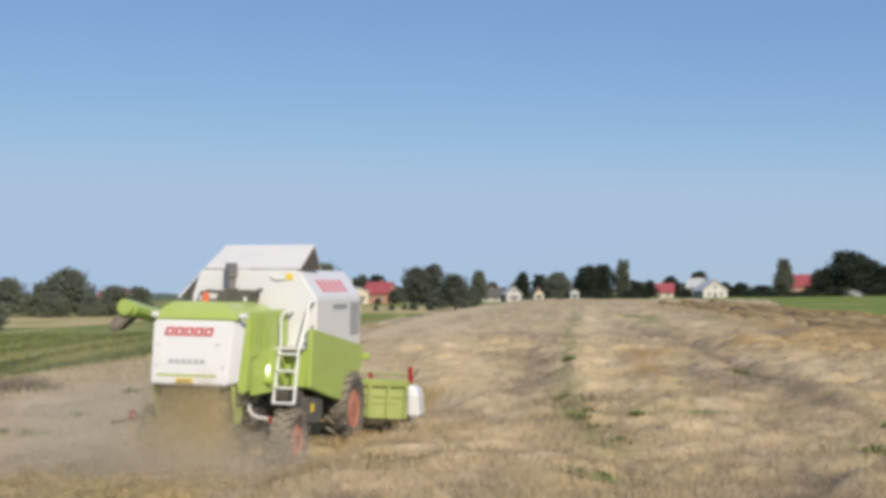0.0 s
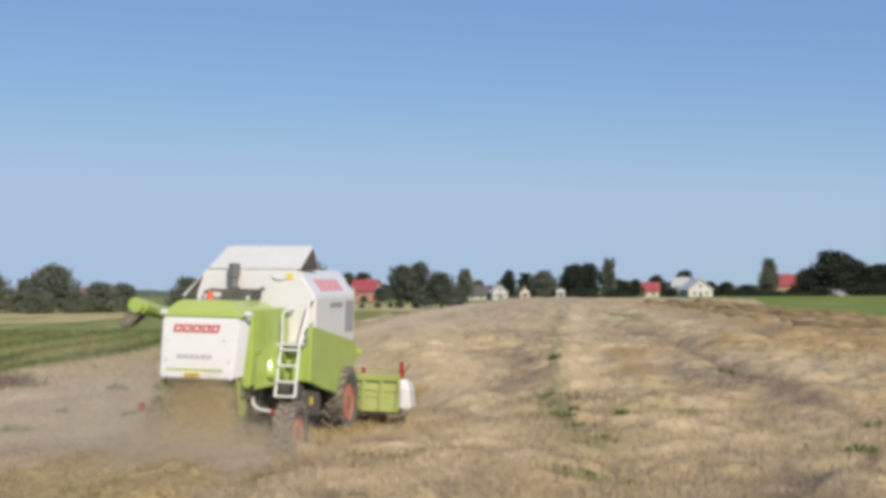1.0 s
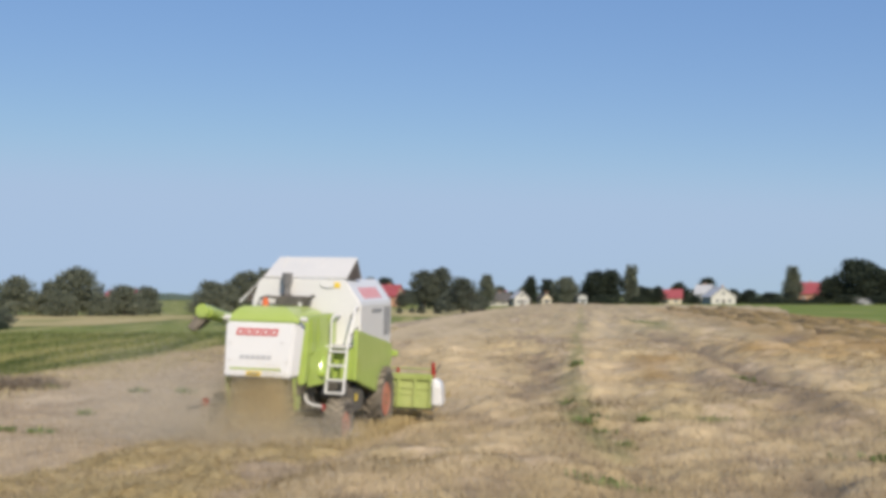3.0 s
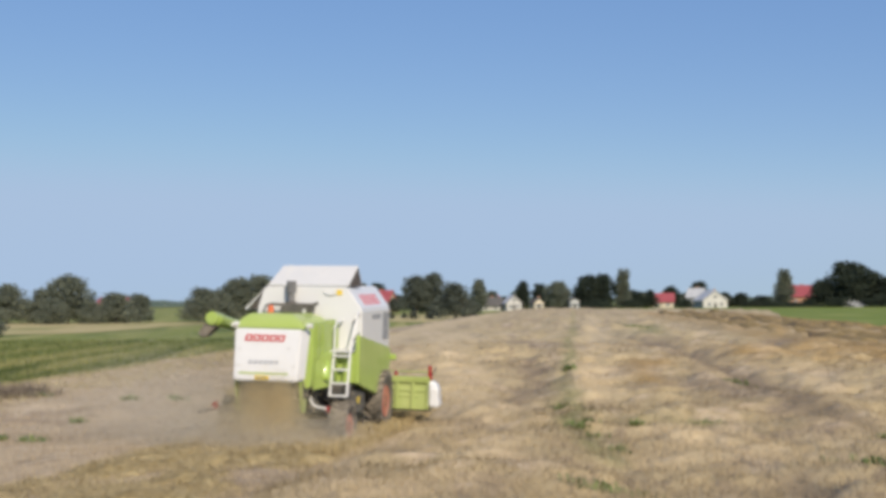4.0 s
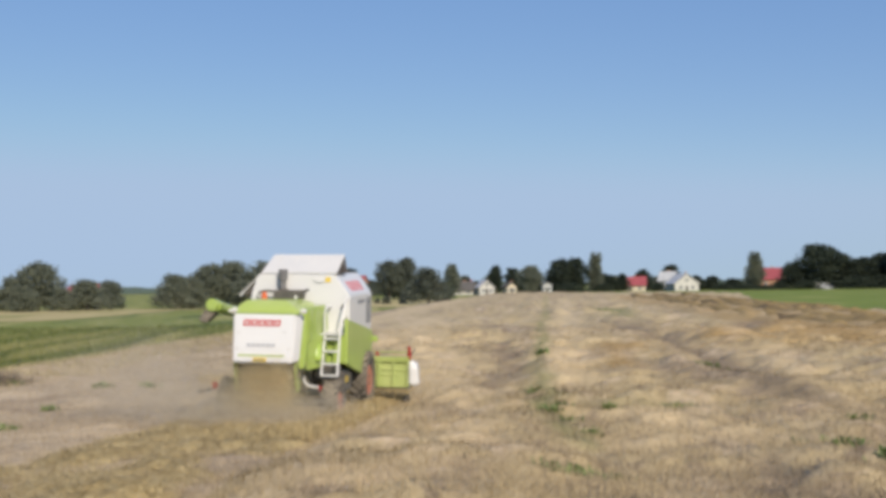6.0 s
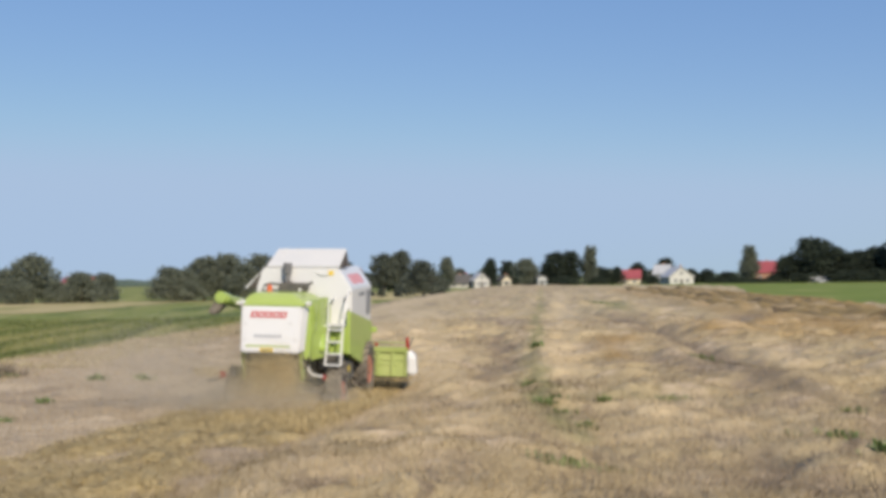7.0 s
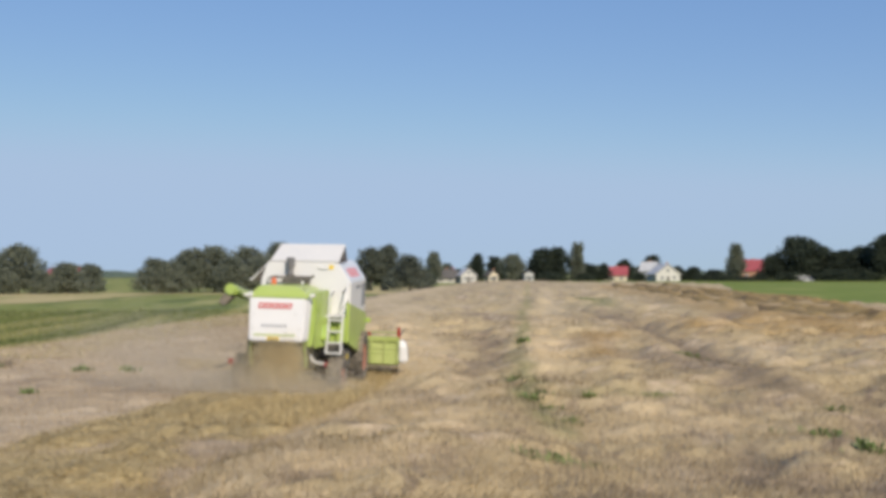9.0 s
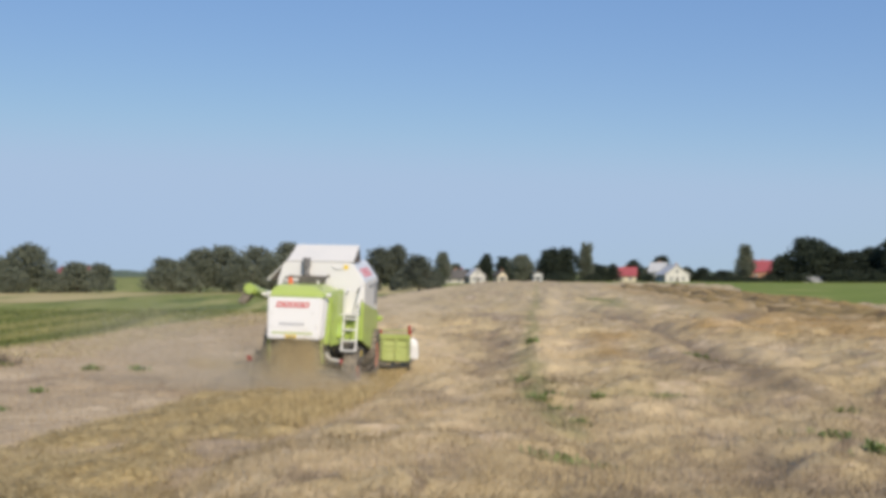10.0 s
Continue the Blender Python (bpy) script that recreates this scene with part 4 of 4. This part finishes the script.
# ---------------- chaff and dust thrown out behind ----------------
def dust_cloud(seed, blobs, size, label, material):
    """Many small flakes in soft lumps: (x, y, z, spread x, y, z, count)."""
    r = np.random.default_rng(seed)
    pts = np.concatenate([np.array([x, y, z]) + r.normal(0, 1, (k, 3)) * np.array([sx, sy, sz]) for x, y, z, sx, sy, sz, k in blobs])
    pts = pts[pts[:, 2] > -0.05]
    k = len(pts)
    a, b = r.normal(0, 1, (k, 3)), r.normal(0, 1, (k, 3))
    a /= np.linalg.norm(a, axis=1)[:, None]
    b -= a * (a * b).sum(1)[:, None]
    b /= np.linalg.norm(b, axis=1)[:, None]
    s = (size * (0.4 + r.random(k)))[:, None]
    v = np.stack([pts - a * s, pts + a * s, pts + b * s * 1.2], 1)
    ob = raw("chaff_cloud", v.reshape(-1, 3), np.arange(3 * k).reshape(k, 3), material)
    return tagged(ob, label, "chaff", kind="stuff")


curtain = dust_cloud(3, [(-0.05, -0.05, 1.10, 0.36, 0.13, 0.26, 100000), (0.0, -0.35, 0.55, 0.46, 0.26, 0.26, 90000), (0.30, -0.12, 0.95, 0.16, 0.10, 0.34, 50000)], 0.006, "brown chaff falling out below the rear hood", CHAFF)
low_dust = dust_cloud(4, [(0.3, -0.8, 0.35, 0.8, 0.6, 0.22, 70000), (-0.7, -0.5, 0.45, 0.8, 0.7, 0.26, 60000), (1.15, 0.1, 0.45, 0.45, 0.30, 0.26, 24000), (1.45, 0.40, 0.40, 0.30, 0.22, 0.24, 8000), (0.2, -1.6, 0.20, 1.0, 0.7, 0.16, 26000)], 0.006, "brown dust drifting low behind the harvester", DUST)
side_dust = dust_cloud(5, [(-2.0, 0.2, 0.60, 1.0, 0.8, 0.30, 50000), (-1.1, 0.4, 0.6, 0.5, 0.5, 0.32, 40000), (-1.7, 0.3, 1.3, 1.0, 0.8, 0.6, 34000)], 0.006, "thin dust drifting beside the harvester", DUST)
far_dust = dust_cloud(6, [(-1.6, 1.6, 0.9, 0.9, 1.2, 0.45, 44000), (-2.6, 1.2, 0.8, 1.1, 1.0, 0.45, 34000)], 0.006, "thin pale dust blown away over the stubble", DUST)

# ---------------- far trees and houses ----------------


def tree(x, y, high, wide, leaf, shape, seed):
    """shape 0: bush to the ground, 1: round crown on a trunk, 2: slender."""
    r = np.random.default_rng(seed)
    t = empty("tree", Matrix.Translation((x, y, -0.3)))
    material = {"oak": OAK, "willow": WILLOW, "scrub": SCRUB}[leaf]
    tagged(t, ("dark green broadleaf tree in full leaf" if shape == 1 else "slender tall tree" if shape == 2 else "dense dark green bush") if leaf != "willow"
           else ("pale green willow tree with loose crown, colour hazed" if shape == 1 else "slender pale green poplar, colour hazed" if shape == 2 else "hazed green rounded willow bush"),
           "tree" if shape else "bush", "trees along the horizon")
    low = high * ((0.02, 0.14, 0.10) if leaf != "willow" else (0.0, 0.04, 0.08))[shape]
    bm = tube([(0, 0, -0.1), (0.1, 0, low + 0.2 * high), (0.0, 0.1, high * 0.7)], 0.028 * high + 0.05, 8, None, 0.05)
    for k in range(7):
        aa = 6.28 * r.random()
        z0 = low + high * (0.08 + 0.3 * r.random())
        reach = wide * (0.22 + 0.2 * r.random())
        tube([(0, 0, z0), (reach * 0.5 * math.cos(aa), reach * 0.5 * math.sin(aa), z0 + 0.12 * high), (reach * math.cos(aa), reach * math.sin(aa), z0 + 0.30 * high)], 0.012 * high, 6, bm, 0.03)
    part("trunk", bm, BARK, t)
    clumps = (60, 66, 46)[shape]
    pts = []
    count = int((6600 if leaf == "willow" else 5000) * (1.0 if shape else 0.9))
    for k in range(clumps):
        f = (k + 0.5) / clumps
        z = low + (high - low) * (0.10 + 0.80 * f)
        taper = (1 - 0.75 * f ** 1.8) if shape == 0 else math.sin(math.pi * min(1, 0.14 + 0.80 * f)) ** 0.7 if shape == 1 else (1 - 0.55 * f) * (0.6 + 0.4 * min(1, 4 * f))
        aa = k * 2.4 + r.random()
        off = wide * 0.5 * taper * (0.22 + 0.76 * r.random())
        size = np.array([wide, wide, (high - low) * 0.75]) * (0.085 + 0.10 * r.random()) * (0.75 + 0.35 * taper)
        d = r.normal(0, 1, (count // clumps, 3))
        d /= np.linalg.norm(d, axis=1)[:, None]
        pts.append(np.array([off * math.cos(aa), off * math.sin(aa), z]) + d * size * (0.30 + 1.15 * r.random((len(d), 1))))
    p = np.concatenate(pts)
    p = p[p[:, 2] > 0.05]
    p[:, 2] = np.minimum(p[:, 2], high * (0.97 + 0.05 * r.random(len(p))))
    n = len(p)
    a, b = r.normal(0, 1, (n, 3)), r.normal(0, 1, (n, 3))
    a /= np.linalg.norm(a, axis=1)[:, None]
    b -= a * (a * b).sum(1)[:, None]
    b /= np.linalg.norm(b, axis=1)[:, None]
    s = ((0.0115 if leaf == "willow" else 0.0130) * (high + wide) * (0.6 + 0.8 * r.random(n)))[:, None]
    v = np.stack([p - a * s, p - b * s, p + a * s, p + b * s * 0.8], 1)
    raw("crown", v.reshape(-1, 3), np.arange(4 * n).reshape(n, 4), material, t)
    return t


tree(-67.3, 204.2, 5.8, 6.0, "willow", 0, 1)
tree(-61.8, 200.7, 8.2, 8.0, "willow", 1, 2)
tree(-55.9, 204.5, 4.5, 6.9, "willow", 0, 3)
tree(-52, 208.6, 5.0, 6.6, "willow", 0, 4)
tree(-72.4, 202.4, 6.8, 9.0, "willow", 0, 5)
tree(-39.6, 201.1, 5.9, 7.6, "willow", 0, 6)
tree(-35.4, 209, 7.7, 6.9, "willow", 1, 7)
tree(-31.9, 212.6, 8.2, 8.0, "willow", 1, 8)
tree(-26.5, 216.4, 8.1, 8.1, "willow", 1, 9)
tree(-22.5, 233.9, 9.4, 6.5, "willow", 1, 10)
tree(-28.4, 430, 10.0, 6.0, "scrub", 1, 11)
tree(-6.6, 299.9, 9.9, 7.0, "scrub", 1, 12)
tree(-2.5, 305, 10.5, 6.5, "scrub", 1, 13)
tree(2.1, 220, 6.7, 8.0, "scrub", 0, 14)
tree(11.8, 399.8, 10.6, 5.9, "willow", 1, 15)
tree(28.7, 439.1, 10.5, 5.3, "oak", 1, 16)
tree(35.2, 443.6, 9.6, 6.2, "oak", 1, 17)
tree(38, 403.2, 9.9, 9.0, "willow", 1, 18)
tree(48.4, 407.1, 11.9, 9.9, "oak", 1, 19)
tree(53.7, 408.5, 12.3, 8.8, "oak", 1, 20)
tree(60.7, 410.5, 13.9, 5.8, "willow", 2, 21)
tree(65.9, 412.8, 6.4, 7.0, "oak", 0, 22)
tree(70.4, 413, 6.8, 5.8, "oak", 0, 23)
tree(84.5, 452.2, 8.5, 6.8, "oak", 1, 24)
tree(93.6, 445.3, 10.1, 7.2, "oak", 1, 25)
tree(78.4, 392.2, 3.3, 5.6, "oak", 0, 26)
tree(94.7, 409.2, 5.7, 7.0, "oak", 0, 27)
tree(99.8, 408, 5.5, 7.8, "oak", 0, 28)
tree(107.7, 411.1, 4.5, 11.8, "oak", 0, 29)
tree(109.2, 390, 12.9, 7.1, "willow", 2, 30)
tree(109.6, 380.5, 2.2, 8.5, "oak", 0, 31)
tree(120.5, 386.7, 9.3, 9.4, "oak", 1, 32)
tree(129.2, 387, 15.3, 15.9, "oak", 1, 33)
tree(136.7, 388.7, 12.1, 12.6, "oak", 1, 34)
tree(142.5, 384.4, 10.9, 11.4, "oak", 1, 35)
tree(148.8, 384.2, 12.1, 11.5, "oak", 1, 36)
tree(153.2, 374.9, 15.9, 13.2, "oak", 1, 37)
tree(160.8, 371.7, 13.1, 15.0, "oak", 1, 38)
tree(17.1, 429.7, 6.1, 8.0, "scrub", 0, 39)
tree(-15.5, 419.7, 5.7, 13.6, "scrub", 0, 40)
tree(-23.8, 429.3, 7.3, 12.0, "oak", 0, 41)
tree(-32.4, 438.8, 8.9, 14.3, "oak", 0, 42)
tree(105.3, 388, 2.6, 11.2, "oak", 0, 43)
tree(99.3, 391.6, 3.0, 8.3, "oak", 0, 44)
tree(115.8, 385, 3.3, 8.2, "oak", 0, 45)
tree(123.1, 380.6, 3.7, 11.1, "oak", 0, 46)
tree(131.5, 379.9, 3.3, 10.5, "oak", 0, 47)
tree(138.2, 377.5, 4.4, 14.9, "oak", 0, 48)
tree(145.9, 376.7, 4.8, 15.8, "oak", 0, 49)
tree(6.5, 299.9, 3.5, 7.0, "scrub", 0, 50)
tree(0.1, 260, 4.6, 7.2, "scrub", 0, 51)
tree(-57, 196.9, 3.9, 4.8, "willow", 0, 52)
tree(-62.2, 194.3, 4.3, 5.7, "willow", 0, 53)
tree(-37.5, 204.6, 5.5, 6.8, "willow", 0, 54)
tree(-28, 206.1, 6.2, 7.7, "willow", 0, 55)
tree(-23.3, 208.7, 6.1, 6.8, "willow", 0, 56)
tree(40.9, 408, 2.6, 7.6, "oak", 0, 57)
tree(62.7, 407.2, 3.3, 8.4, "oak", 0, 58)
tree(50.5, 400.8, 3.7, 13.1, "oak", 0, 59)
tree(-4.2, 310, 6.4, 8.6, "scrub", 0, 60)


tree(-46.9, 124, 2.4, 4.6, "scrub", 0, 65)
# low bush put in to give a small dark spot on the meadow
tree(-44.6, 118.5, 0.9, 3.4, "oak", 0, 66)
tree(-21.5, 398, 9.6, 6.5, "oak", 1, 61)
tree(-25.4, 355, 3.4, 4.2, "scrub", 0, 62)
tree(-14.2, 352, 4.4, 5.0, "scrub", 0, 63)
tree(-18.6, 345, 2.0, 2.6, "scrub", 0, 64)
for x, y, high in ((-5.4, 222, 1.7), (-2.6, 224, 1.5), (-9.6, 226, 1.2), (-7.4, 232, 1.1), (5.8, 232, 1.6), (-12.6, 228, 1.0)):      # shrubs in the rough grass
    tree(x, y, high, high * 1.1, "scrub", 0, int(300 + 10 * abs(x)))


for k in range(22):         # low garden hedges behind the village
    tree(15 + 4.1 * k + 1.3 * math.sin(3.1 * k), 468 + 5 * math.sin(1.7 * k), 6.3 + 1.3 * math.sin(2.3 * k), 6.8 + math.sin(k), ("oak", "scrub", "oak", "willow")[k % 4], 0, 200 + k)


def pale_trunk(x, y):
    bm = tube([(0, 0, -0.2), (0.1, 0, 1.2), (0.0, 0, 3.6)], 0.42, 10, None, 0.3)
    tube([(0, 0, 1.5), (0.3, 0, 2.0), (0.4, 0, 2.7)], 0.10, 8, bm, 0.05)
    ob = part("dead_trunk", bm, GREYROOF)
    ob.location = (x, y, -0.3)
    tagged(ob, "pale bare dead tree trunk beside a bush", "tree trunk")


pale_trunk(-2.9, 330)


def house(x, y, turn, wide, deep, wall_h, roof_h, walls, roofing, label, chimney=True):
    """Gable faces the local -y side."""
    t = empty("house", pose(x, y, -0.3, 0, 0, turn))
    tagged(t, label, "house", "village houses")
    w, d = wide / 2, deep / 2
    part("wall", slab_y([(-w, 0), (w, 0), (w, wall_h), (0, wall_h + roof_h * 0.97), (-w, wall_h)], -d, d), walls, t)
    o, th = 0.45, 0.22
    k = roof_h / w
    for s in (-1, 1):
        roof = part("roof", slab_y([(s * (w + o), wall_h - o * k), (0, wall_h + roof_h), (0, wall_h + roof_h + th), (s * (w + o), wall_h - o * k + th)], -d - o, d + o), roofing, t)
    if chimney:
        part("chimney", box(0.25 * w, 0.25 * w + 0.6, -0.3, 0.3, wall_h + roof_h * 0.5, wall_h + roof_h + 0.7, 0.03), BRICK, roof)

    def window(cx, cz, ww, wh, face):
        f = empty("window")
        f.parent = t
        if face == "front":
            part("frame", box(cx - ww / 2, cx + ww / 2, -d - 0.05, -d + 0.1, cz - wh / 2, cz + wh / 2, 0.02), RENDERED, f)
            for s in (-1, 1):
                part("pane", box(cx + s * ww / 4 - ww / 5, cx + s * ww / 4 + ww / 5, -d - 0.07, -d, cz - wh / 2 + 0.1, cz + wh / 2 - 0.1), WINDOW, f)
        else:
            sx = face * w
            part("frame", box(sx - 0.06, sx + 0.06, cx - ww / 2, cx + ww / 2, cz - wh / 2, cz + wh / 2, 0.02), RENDERED, f)
            for s in (-1, 1):
                part("pane", box(sx - 0.08, sx + 0.08, cx + s * ww / 4 - ww / 5, cx + s * ww / 4 + ww / 5, cz - wh / 2 + 0.1, cz + wh / 2 - 0.1), WINDOW, f)
    window(-w * 0.5, wall_h * 0.55, 1.1, 1.2, "front")
    window(w * 0.5, wall_h * 0.55, 1.1, 1.2, "front")
    if roof_h > 2:
        window(0, wall_h + roof_h * 0.35, 1.0, 1.1, "front")
    for s in (-1, 1):
        for yy in (-d * 0.5, d * 0.4):
            window(yy, wall_h * 0.55, 1.1, 1.2, s)
    part("door", box(-0.45, 0.45, -d - 0.06, -d + 0.1, 0.1, 2.1, 0.02), DARKROOF, t)
    return t


house(22.7, 404, 12, 5.0, 6.2, 2.6, 2.2, RENDERED, GREYROOF, "small white house with a pale grey roof", False)
house(33.7, 440, 20, 3.7, 4.5, 2.5, 1.6, CREAM, DARKROOF, "small cream cottage with a dark brown roof")
house(78.6, 436, 78, 7.0, 7.6, 2.6, 2.8, CREAM, REDROOF, "cream house under a bright red roof")
house(86.9, 396, 10, 8.2, 8, 3.0, 3.0, RENDERED, GREYROOF, "large white house with a pale grey roof")
house(84.6, 407, 60, 4.6, 5, 4.2, 2.6, RENDERED, GREYROOF, "white house wing with a pale grey roof")
house(124.8, 424, 70, 8.0, 9, 4.2, 3.6, BRICK, REDROOF, "brick house under a red roof")
house(128.5, 380, 80, 4.5, 7, 0.9, 1.3, RENDERED, GREYROOF, "low pale outbuilding behind the field", False)
house(-19.6, 380, 70, 7.0, 8, 3.4, 3.2, BRICK, REDROOF, "orange brick house under a red roof")
house(-26.0, 372, 10, 5.5, 7, 3.8, 1.3, CREAM, GREYROOF, "low cream farm building", False)
house(16.2, 408, 80, 4.6, 7, 1.9, 2.4, RENDERED, DARKROOF, "low pale cottage with a dark brown roof")
house(17.0, 432, 78, 5.5, 5, 2.9, 2.2, BRICK, REDROOF, "village house with a red roof")

house(42.6, 398, 6, 2.9, 4.0, 3.2, 0.7, GREYROOF, DARKROOF, "narrow grey outbuilding with a dark roof between trees", False)
tree(-54.0, 201, 5.2, 7.4, "willow", 0, 67)
house(-80.5, 300, 62, 7.0, 9, 2.6, 2.1, RENDERED, REDROOF, "farmhouse with a red roof behind bushes")


def far_woods():
    r = np.random.default_rng(99)
    for k, (x0, x1, y, hh) in enumerate([(-1100, 900, 1500, 7), (-420, -60, 900, 4)]):
        n = 160
        bm = bmesh.new()
        xs = np.linspace(x0, x1, n)
        hs = hh * (0.6 + 0.5 * r.random(n))
        rows = [[bm.verts.new((float(x), y + 0.0, 0)) for x in xs], [bm.verts.new((float(x), y + 6.0, float(q))) for x, q in zip(xs, hs)],
                [bm.verts.new((float(x), y + 40.0, float(q) * 0.9)) for x, q in zip(xs, hs)], [bm.verts.new((float(x), y + 60.0, 0)) for x in xs]]
        for r0, r1 in zip(rows, rows[1:]):
            for i in range(n - 1):
                bm.faces.new((r0[i], r0[i + 1], r1[i + 1], r1[i]))
        tagged(part("backdrop", bm, HILLS), "distant wooded ridge on the horizon", "woods", kind="structure")


far_woods()


# ---------------- what moves ----------------
def motions():
    seconds = [0.0, 0.5, 1.0, 1.5, 2.0, 2.5, 4.0, 4.5, 5.0, 5.5, 6.0, 7.5, 8.0, 8.5, 9.0, 9.5, 10.0]
    travel = [0.000, 0.606, 1.186, 1.780, 2.405, 3.042, 4.752, 5.265, 5.778, 6.281, 6.779, 8.449, 8.963, 9.475, 9.987, 10.489, 10.986]
    steps = [0.5 * k for k in range(21)]

    def place(t, lag=0.0, drift=0.0, rise=0.0):
        s = float(np.interp(t, seconds, travel)) - lag
        return s, pose(-4.082 + 0.1155 * s + drift, 19.805 + 0.9934 * s, -0.01755 * s + 0.00142 * ((s - 5) ** 2 - 25) - 0.003 * t + rise, 0.33 + 0.17 * t, 1.84, -(11.72 - 0.612 * t))
    walk(combine, [(t, place(t)[1]) for t in steps])
    walk(curtain, [(t, place(t, 0.02 * math.sin(5 * t))[1]) for t in steps])
    walk(low_dust, [(t, place(t, 0.05 + 0.1 * math.sin(1.7 * t), 0.06 * math.sin(2.3 * t))[1]) for t in steps])
    walk(side_dust, [(t, place(t, 0.35 - 0.03 * t, -0.04 * t)[1]) for t in steps])
    walk(far_dust, [(t, place(t, 0.06 * t, -0.20 * t, 0.055 * t)[1]) for t in steps])
    for ob in combine_wheels:
        x, y, z = ob.location
        walk(ob, [(t, pose(x, y, z, -math.degrees(place(t)[0] / z), 0, 0)) for t in steps])


motions()
